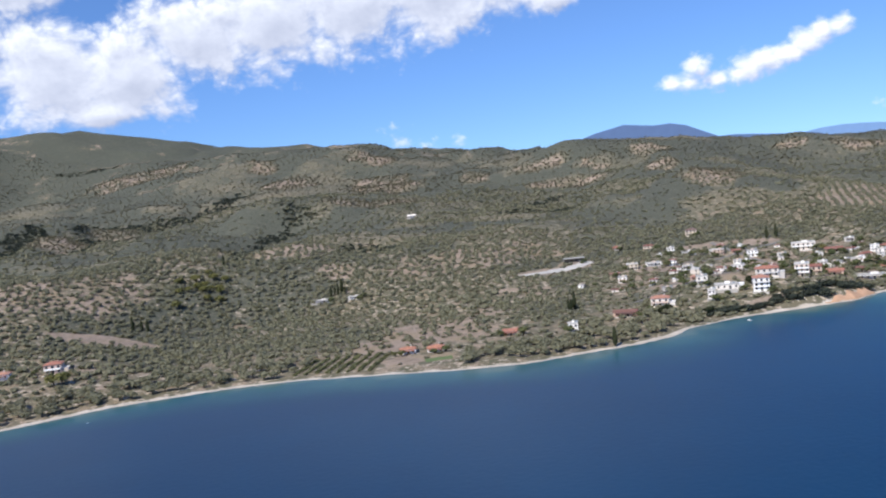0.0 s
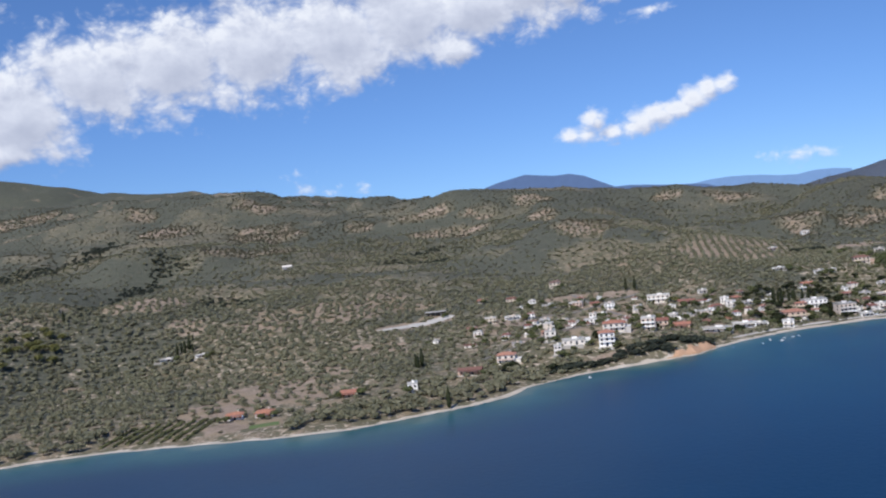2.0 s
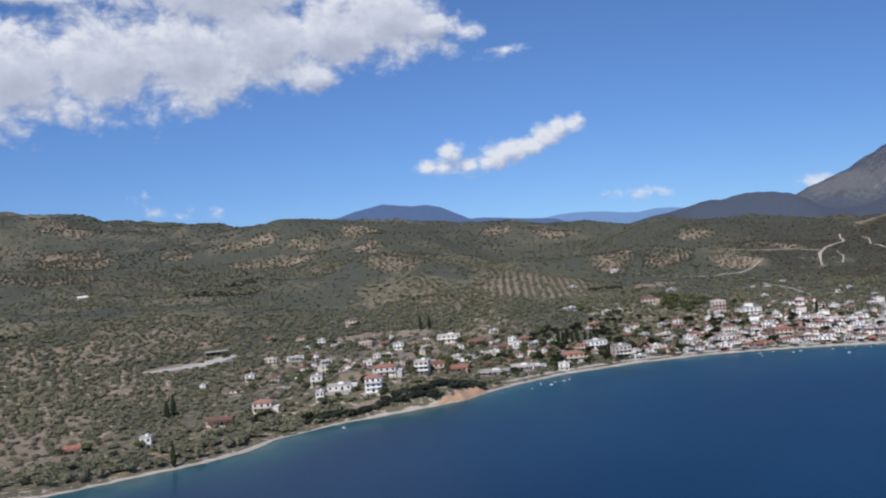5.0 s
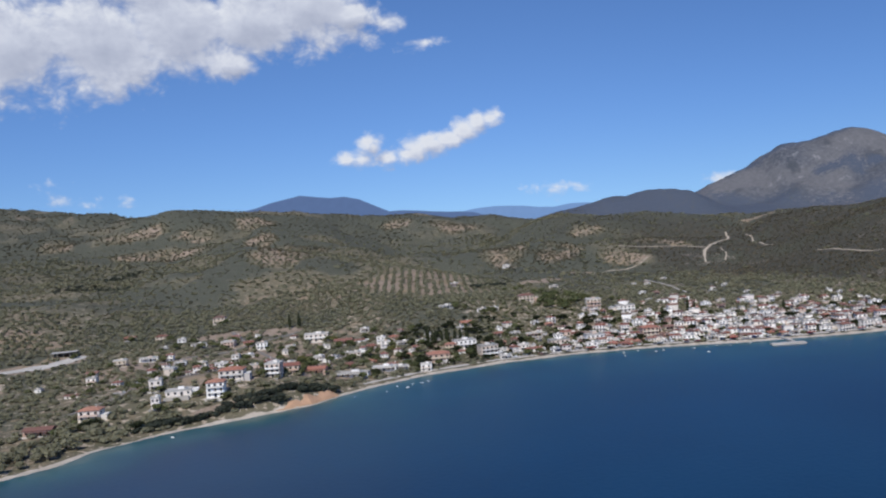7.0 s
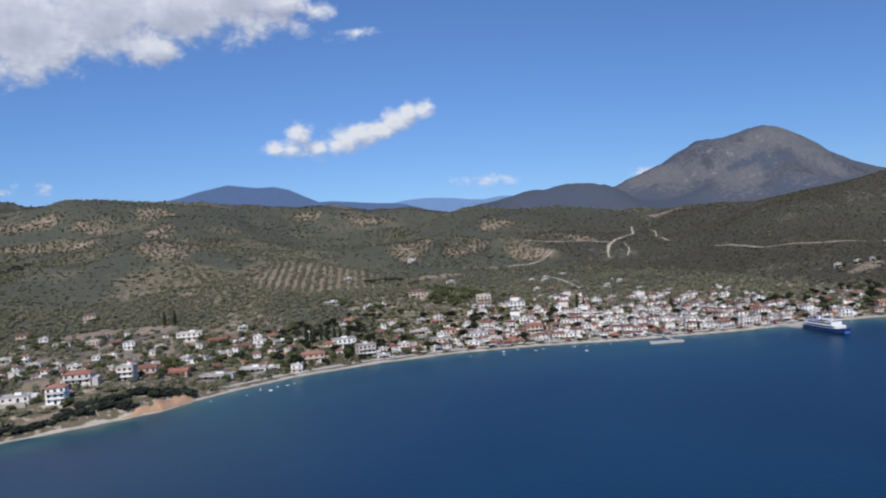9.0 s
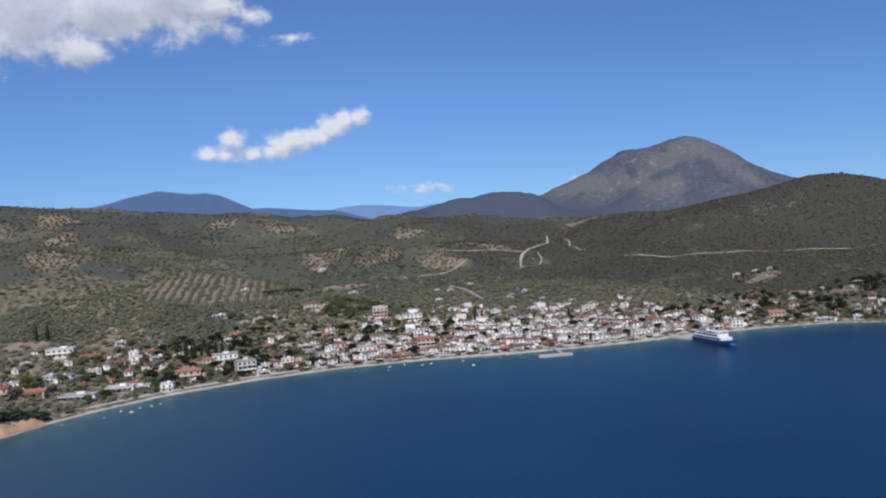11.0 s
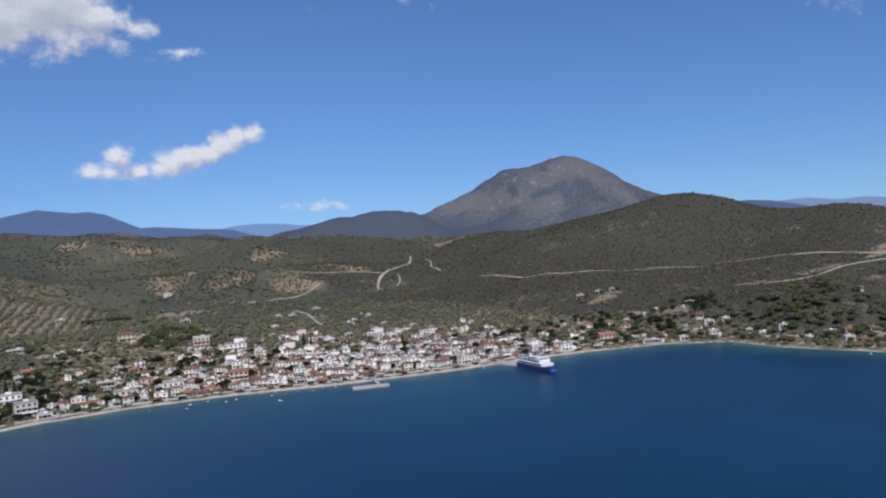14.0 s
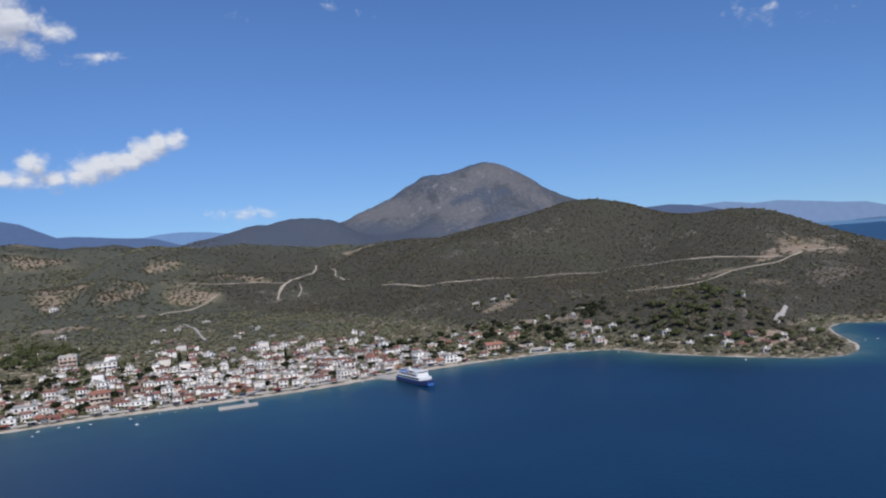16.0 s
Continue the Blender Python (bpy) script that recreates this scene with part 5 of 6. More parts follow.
# ------------------------------------------------------------------ trees
def leafy(seed, sprays, size, flat=0.8, lumps=4):
    """Points and triangles of a crown of loose leafy sprays round a small dense heart."""
    g = np.random.default_rng(seed + 500)
    heart = np.array([(1, 0, 0), (-1, 0, 0), (0, 1, 0), (0, -1, 0), (0, 0, 1), (0, 0, -0.7)], float) * 0.62 * g.uniform(0.8, 1.15, (6, 1))
    hf = np.array([(0, 2, 4), (2, 1, 4), (1, 3, 4), (3, 0, 4), (2, 0, 5), (1, 2, 5), (3, 1, 5), (0, 3, 5)])
    lump = np.c_[g.normal(0, 0.3, (lumps, 2)), g.uniform(-0.1, 0.3, lumps)]
    out = g.normal(0, 1, (sprays, 3))
    out[:, 2] = np.abs(out[:, 2]) - 0.25
    out /= np.linalg.norm(out, axis=1)[:, None]
    c = lump[g.integers(0, lumps, sprays)] + out * g.uniform(0.5, 0.8, (sprays, 1))
    tilt = out + g.normal(0, 0.55, (sprays, 3))
    tilt /= np.linalg.norm(tilt, axis=1)[:, None]
    a = np.cross(tilt, g.normal(0, 1, (sprays, 3)))
    a /= np.linalg.norm(a, axis=1)[:, None]
    b = np.cross(tilt, a)
    r = size * g.uniform(0.7, 1.3, (sprays, 1))
    tri = np.stack([c + a * r, c + (-0.5 * a + 0.87 * b) * r, c + (-0.5 * a - 0.87 * b) * r], 1).reshape(-1, 3)
    v = np.concatenate([heart, tri]) * np.array([1, 1, flat])
    return v, np.concatenate([hf, np.arange(sprays * 3).reshape(-1, 3) + 6])


def forest(name, kinds, x, y, radius, mat, label, category, lift=0.75, tall=0.85):
    """Many trees or shrubs as one mesh, each turned and scaled on its own."""
    g = np.random.default_rng(len(x) + 3)
    z = land(x, y)
    which = g.integers(0, len(kinds), len(x))
    cos, faces, n = [], [], 0
    for k, (v, f) in enumerate(kinds):
        i = np.where(which == k)[0]
        a = g.uniform(0, 6.283, len(i))
        r = radius[i] if np.ndim(radius) else np.full(len(i), radius)
        r = r * g.uniform(0.75, 1.25, len(i))
        hz = r * tall * g.uniform(0.8, 1.2, len(i))
        px = (v[None, :, 0] * np.cos(a)[:, None] - v[None, :, 1] * np.sin(a)[:, None]) * r[:, None] + x[i][:, None]
        py = (v[None, :, 0] * np.sin(a)[:, None] + v[None, :, 1] * np.cos(a)[:, None]) * r[:, None] + y[i][:, None]
        pz = v[None, :, 2] * hz[:, None] + (z[i] + lift * hz)[:, None]
        cos.append(np.stack([px, py, pz], -1).reshape(-1, 3))
        faces.append((f[None] + (np.arange(len(i)) * len(v))[:, None, None]).reshape(-1, 3) + n)
        n += len(i) * len(v)
    me = bpy.data.meshes.new(name)
    fill_mesh(me, np.concatenate(cos), np.concatenate(faces))
    me.materials.append(mat)
    return tagged(new(name, me), label, category, kind="stuff")


def scatter(x0, x1, y0, y1, step, seed, jitter=0.35, turn=0.0):
    """A jittered planting grid over a stretch of land."""
    g = np.random.default_rng(seed)
    cx, cy, half = (x0 + x1) / 2, (y0 + y1) / 2, math.hypot(x1 - x0, y1 - y0) / 2
    u, v = np.meshgrid(np.arange(-half, half, step), np.arange(-half, half, step))
    u, v = u.ravel() + g.uniform(-jitter, jitter, u.size) * step, v.ravel() + g.uniform(-jitter, jitter, v.size) * step
    c, s = math.cos(radians(turn)), math.sin(radians(turn))
    x, y = cx + u * c - v * s, cy + u * s + v * c
    ok = (x > x0) & (x < x1) & (y > y0) & (y < y1)
    return x[ok], y[ok]


def open_ground(x, y, gap=0.6):
    """Free of houses and roads."""
    ok = np.ones(len(x), bool)
    for a, b, r in TAKEN:
        ok &= (x - a) ** 2 + (y - b) ** 2 > (0.6 * r + gap) ** 2
    for line in ROADS.values():
        for (ax, ay), (bx, by) in zip(line, line[1:]):
            u = np.clip(((x - ax) * (bx - ax) + (y - ay) * (by - ay)) / ((bx - ax) ** 2 + (by - ay) ** 2), 0, 1)
            ok &= (x - ax - u * (bx - ax)) ** 2 + (y - ay - u * (by - ay)) ** 2 > 9
    return ok


def seen(x, y):
    """Land that lies in front of the flight line."""
    return (x > -0.62 * y - 60) & (x < 1.5 * y + 1100) & (x < 1650)


def grow(step, seed, y0, y1, x0=-900, x1=1600, jitter=0.35, turn=0.0):
    x, y = scatter(x0, x1, y0, y1, step, seed, jitter, turn)
    s = shore_distance(x, y)
    ok = (s > 8) & seen(x, y)
    x, y, s = x[ok], y[ok], s[ok]
    return x, y, s, zones(x, y, land(x, y), s)


g = np.random.default_rng(5)
town = lambda x, s: (smooth(400, 440, x) * (1 - smooth(720, 790, x)) * (1 - smooth(110, 170, s)))
NEAR = [leafy(k, 46, 0.45) for k in range(8)]
MID = [leafy(k + 20, 22, 0.58) for k in range(6)]
FAR = [leafy(k + 40, 9, 0.82) for k in range(6)]
LOW = [leafy(k + 60, 10, 0.8, 0.7) for k in range(6)]

# olives within about 900 m, thinner on bare ground and in the village
x, y, s, cov = grow(5.5, 101, 150, 860, turn=17)
p = np.clip(0.86 - 0.30 * smooth(0.3, 0.6, cov[:, 0]) - 0.26 * smooth(0.62, 0.9, cov[:, 0]), 0.04, 1) * (1 - 0.9 * smooth(1.05, 0.85, within(x, y, -238, 563, 34, 14, 0)) - 0.0) * (1 - 0.62 * town(x, s)) * (1 - 0.97 * eastern(x, y, s)) * (1 - 0.6 * thicket(x, y, s)) * (1 - 0.12 * np.exp(-(((x - 225) / 140) ** 4 + ((y - 605) / 108) ** 4))) * np.where((s < 110) & (x < 140), 0.82, 0.9)
ok = (g.random(len(x)) < p) & open_ground(x, y) & (grove_at(x, y) > 1.0)
near_x, near_y, near_s = x[ok], y[ok], s[ok]
lawn = (np.abs(near_x + 18) < 24) & (near_y < 462)
ok2 = ~lawn & ~((np.abs(near_x + 62) < 20) & (near_y < 475)) & (g.random(len(near_x)) < np.where((near_x > -70) & (near_x < 70) & (near_s < 95), np.where(near_s < 38, 0.85, 0.72), 1.0))
near_x, near_y, near_s = near_x[ok2], near_y[ok2], near_s[ok2]
single = (near_x > -240) & (near_x < 135) & (near_s < 40)
forest("olive_trees", NEAR, near_x[~single], near_y[~single], 2.15 + 0.45 * vnoise(near_x[~single] / 60, near_y[~single] / 60, 4), OLIVE, "grey-green olive groves on dry soil", "olive trees", 0.36, 0.88)
rows_x, rows_y, rows_r = [], [], []
for cx, cy, a, b, turn, step in GROVES:
    step = min(step, 8.0 if (cx, cy) == GROVES[0][:2] else 6.6 + 0.0016 * max(cy - 900, 0))
    u, v = np.meshgrid(np.arange(-1.5 * max(a, b), 1.5 * max(a, b), step), np.arange(-1.5 * max(a, b), 1.5 * max(a, b), step * (0.58 if (cx, cy) == GROVES[0][:2] else (0.8 if cy < 1000 else 0.9))))
    loose = 0.09 if (cx, cy) == GROVES[0][:2] else (0.27 if cy > 1000 else 0.3)
    u, v = u.ravel() + g.normal(0, loose * step, u.size), v.ravel() + g.normal(0, 1.4 * loose * step, v.size)
    c, sn = math.cos(radians(turn)), math.sin(radians(turn))
    x, y = cx + u * c - v * sn, cy + u * sn + v * c
    ok = (within(x, y, cx, cy, a, b, facing(cx, cy), 0.4) < 1.05) & (g.random(len(x)) < 0.93)
    ok[ok] &= open_ground(x[ok], y[ok])
    rows_x.append(x[ok])
    rows_y.append(y[ok])
    rows_r.append(np.full(ok.sum(), 1.8 if (cx, cy) == GROVES[0][:2] else (1.95 if cy < 900 else 0.25 * step)))
rows_x, rows_y, rows_r = np.concatenate(rows_x), np.concatenate(rows_y), np.concatenate(rows_r)
far_rows = rows_y > 1000
forest("hill_grove_trees", MID, rows_x[far_rows], rows_y[far_rows], rows_r[far_rows], SCRUB, "olives dotted over bare tilled hilltops", "olive trees", 0.42, 0.95)
forest("planted_olive_trees", NEAR, rows_x[~far_rows], rows_y[~far_rows], rows_r[~far_rows], OLIVE, "olives planted in straight rows on bare tilled soil", "olive trees", 0.42, 0.95)
x, y, s, cov = grow(8.0, 102, 860, 1500, turn=-11, jitter=0.45)
ok = (g.random(len(x)) < np.clip(0.85 - 0.45 * smooth(0.3, 0.6, cov[:, 0]) - 0.45 * smooth(0.62, 0.9, cov[:, 0]), 0.05, 1) * (1 - 0.97 * eastern(x, y, s)) * (1 - 0.85 * thicket(x, y, s))) & open_ground(x, y) & (grove_at(x, y) > 1.0)
forest("hillside_olive_trees", MID, x[ok], y[ok], 2.6 + 0.8 * vnoise(x[ok] / 90, y[ok] / 90, 6), OLIVE, "olive groves and scrub on the inland slopes", "olive trees", 0.35, 0.75)
x, y, s, cov = grow(12.0, 103, 1500, 2500, x0=-1600, turn=9, jitter=0.5)
ok = g.random(len(x)) < np.clip(0.75 - 0.75 * cov[:, 0], 0.05, 1)
ok &= grove_at(x, y) > 1.0
forest("far_scrub", FAR, x[ok], y[ok], 2.2 + 0.8 * vnoise(x[ok] / 130, y[ok] / 130, 6), SCRUB, "dark scrub and scattered trees on the far ridge", "scrub", 0.4, 0.6)
# the vineyard west of the beach houses
u, v = np.meshgrid(np.arange(-22, 22, 6.2), np.arange(-22, 24, 1.7))
vx, vy = -62 + u.ravel() * 0.97 + v.ravel() * 0.2, 449 + v.ravel() * 0.97
ok = shore_distance(vx, vy) > 9
forest("vineyard_rows", LOW, vx[ok], vy[ok], 1.25, VINE, "green vine rows near the beach", "vineyard", 0.5, 0.8)
# shrubs and small trees crowded between the village houses
x, y = scatter(400, 800, 400, 720, 5.0, 112, 0.5)
s = shore_distance(x, y)
ok = (s > 12) & (g.random(len(x)) < 0.55 * np.maximum(town(x, s), 0.5 * smooth(640, 700, x) * (s < 70)))
x, y = x[ok], y[ok]
ok = open_ground(x, y, -0.8)
forest("village_shrubs", MID, x[ok], y[ok], 1.3 + 0.8 * g.random(ok.sum()) ** 2, PINE, "dark garden shrubs crowded between village houses", "shrubs", 0.4, 0.9)
# low scrub between the trees, denser where the ground is dark
x, y, s, cov = grow(4.5, 104, 150, 900, jitter=0.5)
east = eastern(x, y, s) > 0.5
ok = (g.random(len(x)) < (0.10 + 0.5 * cov[:, 2] * (1 - cov[:, 0])) * np.where(east, 1.5, 0.45)) & open_ground(x, y)
forest("maquis", LOW, x[ok & east], y[ok & east], 0.8 + 0.9 * g.random((ok & east).sum()) ** 2, MAQUIS, "brown-green maquis covering the eastern hill", "scrub", lift=0.15, tall=0.8)
ok &= ~east
forest("low_scrub", LOW, x[ok], y[ok], 1.2 + 0.5 * g.random(ok.sum()) ** 2, SCRUB, "low dark maquis scrub", "scrub", lift=0.3, tall=0.7)
x, y, s, cov = grow(5.4, 109, 200, 1100, x0=760, jitter=0.5)
ok = (eastern(x, y, s) > 0.4) & (g.random(len(x)) < np.clip(0.42 + 0.6 * fbm(x, y, 60, 43, 3), 0.08, 0.9) * (1 - 0.7 * np.clip(cov[:, 0], 0, 1))) & open_ground(x, y)
forest("hill_bushes", MID, x[ok], y[ok], 0.8 + 0.8 * g.random(ok.sum()) ** 2, MAQUIS, "brown and grey-green bushes on the eastern hill", "scrub", lift=0.3, tall=1.0)
x, y, s, cov = grow(6.0, 105, 900, 1500, jitter=0.5)
east = eastern(x, y, s) > 0.5
ok = (g.random(len(x)) < 0.08 + 0.3 * cov[:, 2] * (1 - cov[:, 0])) & open_ground(x, y)
forest("upper_maquis", LOW, x[ok & east], y[ok & east], 1.2 + 0.8 * g.random((ok & east).sum()) ** 3, MAQUIS, "brown-green maquis on the upper eastern hill", "scrub", lift=0.3, tall=0.8)
ok &= ~east
forest("slope_scrub", LOW, x[ok], y[ok], 1.0 + 0.9 * g.random(ok.sum()) ** 2, SCRUB, "dark maquis on the slopes", "scrub", lift=0.3, tall=0.7)


# denser dark trees along the gullies
WOODS = [(-1000, 2420, 90, 20, 5), (-440, 1470, 130, 40, 25), (150, 1190, 120, 36, 0), (-633, 1240, 22, 40, 0), (-560, 1335, 26, 50, 15), (-209, 1263, 18, 16, 0), (-80, 852, 22, 12, 0), (159, 1322, 40, 20, 0), (-230, 1130, 40, 14, 0)]
x, y, s, cov = grow(5.2, 106, 600, 2450, x0=-1200, jitter=0.5)
wood = np.zeros(len(x), bool)
for cx, cy, a, b, turn in WOODS:
    wood |= within(x, y, cx, cy, a, b, turn) < 1
for wide, deep, line in CREASES[:4] + CREASES[5:7]:
    wood |= crease(x, y, wide, 1.0, line) > 0.62 + 0.5 * fbm(x, y, 30, 63, 2)
ok = wood & (s > 150) & (g.random(len(x)) < 0.62) & open_ground(x, y) & (grove_at(x, y) > 1.0)
forest("gully_trees", MID, x[ok], y[ok], 2.6, RAVINE, "dark trees and bushes along the gullies", "trees", 0.5, 0.8)


def tree_model(name, kinds, mat, crown_r, trunk_h, tall, trunk_r=0.22):
    """A tree of trunk with limbs and a clumped crown, as a thing to be copied."""
    out_ = []
    for k in range(kinds):
        root = empty(name)
        bm = bmesh.new()
        cyl(bm, (0, 0, -0.6), (0.1, 0.05, trunk_h), trunk_r, trunk_r * 0.65, 7)
        for j in range(4):
            a = j * 1.6 + k
            cyl(bm, (0.1, 0.05, trunk_h * 0.8), (math.cos(a) * crown_r * 0.5, math.sin(a) * crown_r * 0.5, trunk_h + crown_r * tall * 0.5), trunk_r * 0.5, trunk_r * 0.2, 5)
        part("trunk", bm, BARK, root)
        v, f = leafy(200 + k, 170, 0.3, 0.95, 7)
        me = bpy.data.meshes.new("crown")
        fill_mesh(me, v * np.array([crown_r, crown_r, crown_r * tall]) + np.array([0, 0, trunk_h + crown_r * tall * 0.4]), f)
        me.materials.append(mat)
        part("crown", me, None, root)
        out_.append(root)
    return out_


def plant(models, spots, label, category, group, seed, low=0.8, high=1.2):
    r = random.Random(seed)
    used = set()
    for x, y in spots:
        k = r.randrange(len(models))
        z = spot(x, y)
        m = pose(x, y, z, 0, 0, r.uniform(0, 360)) @ Matrix.Scale(r.uniform(low, high), 4)
        ob = models[k]
        if k in used:
            ob = copy_thing(ob, m)
            ob.matrix_basis = m
        else:
            used.add(k)
            ob.matrix_basis = m
        tagged(ob, label, category, group)


olive = tree_model("olive_tree", 5, OLIVE, 2.7, 1.3, 0.8)
plant(olive, list(zip(near_x[single], near_y[single])), "rounded grey-green olive tree near the beach", "olive tree", "olives along the beach", 3)

# cypresses: narrow dark spires
cyp = []
for k in range(4):
    root = empty("cypress_tree")
    part("trunk", cyl(bmesh.new(), (0, 0, -0.5), (0, 0, 1.6), 0.2, 0.16, 7), BARK, root)
    gk = np.random.default_rng(300 + k)
    rings = []
    for j in range(11):
        u = j / 10
        r = 1.25 * math.sin(math.pi * min(1, 0.16 + 0.84 * u)) ** 0.7 * (1 - 0.35 * u) + 0.05
        rings.append([(math.cos(i * 0.785) * r * gk.uniform(0.75, 1.2), math.sin(i * 0.785) * r * gk.uniform(0.75, 1.2), 0.8 + 9.2 * u + gk.uniform(-0.25, 0.25)) for i in range(8)])
    part("crown", loft(bmesh.new(), rings), CYPRESS, root)
    cyp.append(root)
cy_spots = [(-231, 600), (-226, 604), (-221, 602), (-201, 756), (280, 715), (287, 712), (78, 540), (82, 541), (84, 427), (79, 536)]
cy_spots += [(361 + 2.9 * k + 1.2 * math.sin(k * 2.1), 615 - 1.5 * k + 2.0 * math.sin(k * 1.7)) for k in range(10)]
cy_spots += [(-97 + 3 * k, 688 + (k % 2) * 3) for k in range(5)] + [(588, 600), (593, 598), (652, 560)]
plant(cyp, cy_spots, "tall narrow dark cypress tree", "cypress", "cypresses", 4, 0.85, 1.35)

# darker broad trees: along the bluff, in the pine grove, in gardens and streets
pine = tree_model("pine_tree", 4, PINE, 3.4, 2.2, 0.9, 0.28)
r = random.Random(21)
pines = [(502 + r.gauss(0, 9), 672 + r.gauss(0, 11)) for _ in range(24)] + [(535 + r.gauss(0, 13), 715 + r.gauss(0, 30)) for _ in range(46)] + [(852 + r.gauss(0, 24), 335 + r.gauss(0, 17)) for _ in range(70)]
plant(pine, pines, "bushy green pine tree", "pine tree", "pines", 5, 0.5, 0.9)
bush = tree_model("evergreen_bush", 4, RAVINE, 2.9, 0.6, 0.75, 0.2)
shade = tree_model("shade_tree", 4, CYPRESS, 3.2, 1.8, 0.8, 0.25)
band = [(198 + 2.3 * k + r.uniform(-1, 1), 495.5 + 0.72 * k + r.uniform(-2.5, 2.5)) for k in range(29)] + [(150 + 2.1 * k, 480 + 0.5 * k + r.uniform(-2, 2)) for k in range(24)]
band += [(484 + 2.3 * k, 797 + 1.2 * k + r.uniform(-4, 4)) for k in range(20)]
band += [(202 + 2.2 * k, 487.5 + 0.5 * k + r.uniform(-1.5, 2.5)) for k in range(13)] + [(240 + 3 * k, 501 + 1.6 * k + r.uniform(-1, 1)) for k in range(8)]
dark = []
dark += [(193, 527), (191, 523), (222, 512), (129, 496), (132, 499), (126, 494), (310, 593), (314, 596), (307, 598), (335, 571), (339, 574), (399, 593), (402, 596), (152, 483), (158, 485)]
dark += [(405 + r.gauss(0, 10), 577 + r.gauss(0, 6)) for _ in range(22)] + [(300 + r.gauss(0, 3), 547 + r.gauss(0, 2)) for _ in range(3)]
eastern_trees = []
for _ in range(900):
    x, y = r.uniform(735, 885), r.uniform(228, 470)
    d = float(shore_distance(np.array([x]), np.array([y]))[0])
    if 9 < d < 62 and len(eastern_trees) < 130 and free(x, y, 4.0):
        eastern_trees.append((x, y))
for _ in range(6000):
    t = r.uniform(-60, total - 5)
    x, y, a, _d = along(max(t, 0))
    d = r.uniform(14, 120)
    x, y = x - math.sin(a) * d + min(t, 0), y + math.cos(a) * d
    if len(dark) < 290 and free(x, y, 3.4) and all((x - a) ** 2 + (y - b) ** 2 > 9 for a, b in dark):
        dark.append((x, y))
gardens = []
for a, b, rr in TAKEN:
    if (a < 470 and b < 790 and a > -280) or a > 740:
        for _ in range(2):
            q = r.uniform(-2.9, -0.2)
            d = rr * 0.62 + r.uniform(2.2, 6.5)
            x, y = a + math.cos(q) * d, b + math.sin(q) * d
            if len(gardens) < 290 and free(x, y, 3.6) and shore_distance(np.array([x]), np.array([y]))[0] > 9:
                gardens.append((x, y))
garden = tree_model("garden_tree", 4, PINE, 2.5, 1.4, 0.85, 0.2)
plant(garden, gardens, "bushy green garden tree beside a house", "tree", "garden trees", 9, 0.6, 1.15)
PLANE = leaf_paint("yellow_green_foliage", (0.161, 0.163, 0.057), (0.251, 0.238, 0.085), (0.235, 0.204, 0.083))
plane = tree_model("plane_tree", 3, PLANE, 3.6, 2.4, 0.9, 0.3)
planes = [(-207 + r.gauss(0, 11), 698 + r.gauss(0, 16)) for _ in range(18)] + [(-220, 449), (-216, 451), (300, 655), (262, 600), (330, 606)]
plant(plane, planes, "yellow-green broad-leaved tree with a rounded crown", "tree", "yellow-green trees", 12, 0.65, 1.1)
shore_tree = tree_model("shore_tree", 4, SCRUB, 2.6, 0.9, 0.8, 0.2)
plant(shore_tree, eastern_trees, "dark green-brown tree on the headland shore", "tree", "headland trees", 14, 0.6, 1.15)
plant(bush, band, "dense dark evergreen bush in a hedge", "bush", "bushes over the beach", 8, 0.5, 1.15)
plant(shade, dark, "dark leafy shade tree between the houses", "tree", "village trees", 6, 0.5, 0.95)


# ------------------------------------------------------------------ the clay bluff
def bluff(x0, x1):
    bm = bmesh.new()
    p = np.array(SHORE, float)
    i = np.argsort(p[:, 0])
    rows_ = []
    for x in np.arange(x0, x1, 1.6):
        yb = float(np.interp(x, p[i, 0], p[i, 1]))
        col = []
        for j in range(6):
            u = j / 5
            rough = 1.3 * float(fbm(np.array([x]), np.array([u * 9.0]), 5, 81, 3)[0])
            col.append((x - 0.35 * u * 6, yb + 2.4 + 6.2 * u + rough * 0.6, 0.3 + 5.6 * u ** 0.9 * (0.72 + 0.35 * float(fbm(np.array([x]), np.array([0.0]), 7, 83, 3)[0]) + 0.1 * math.sin(x * 0.3)) * min(1.0, 0.25 + min(x - x0, x1 - x) / 7)))
        rows_.append([bm.verts.new(c) for c in col])
    for a, b in zip(rows_, rows_[1:]):
        for k in range(5):
            bm.faces.new((a[k], b[k], b[k + 1], a[k + 1]))
    bmesh.ops.recalc_face_normals(bm, faces=bm.faces)
    return tagged(part("clay_bluff", bm, CLAY), "eroded orange clay bluff above the beach", "bluff", kind="structure")


bluff(222, 263)


# ------------------------------------------------------------------ ferry, pier and boats
def slab(name, x0, y0, z0, x1, y1, z1, mat, parent, bevel=0.1, label=""):
    return part(name, box(bmesh.new(), x0, y0, z0, x1, y1, z1, bevel), mat, parent, label)


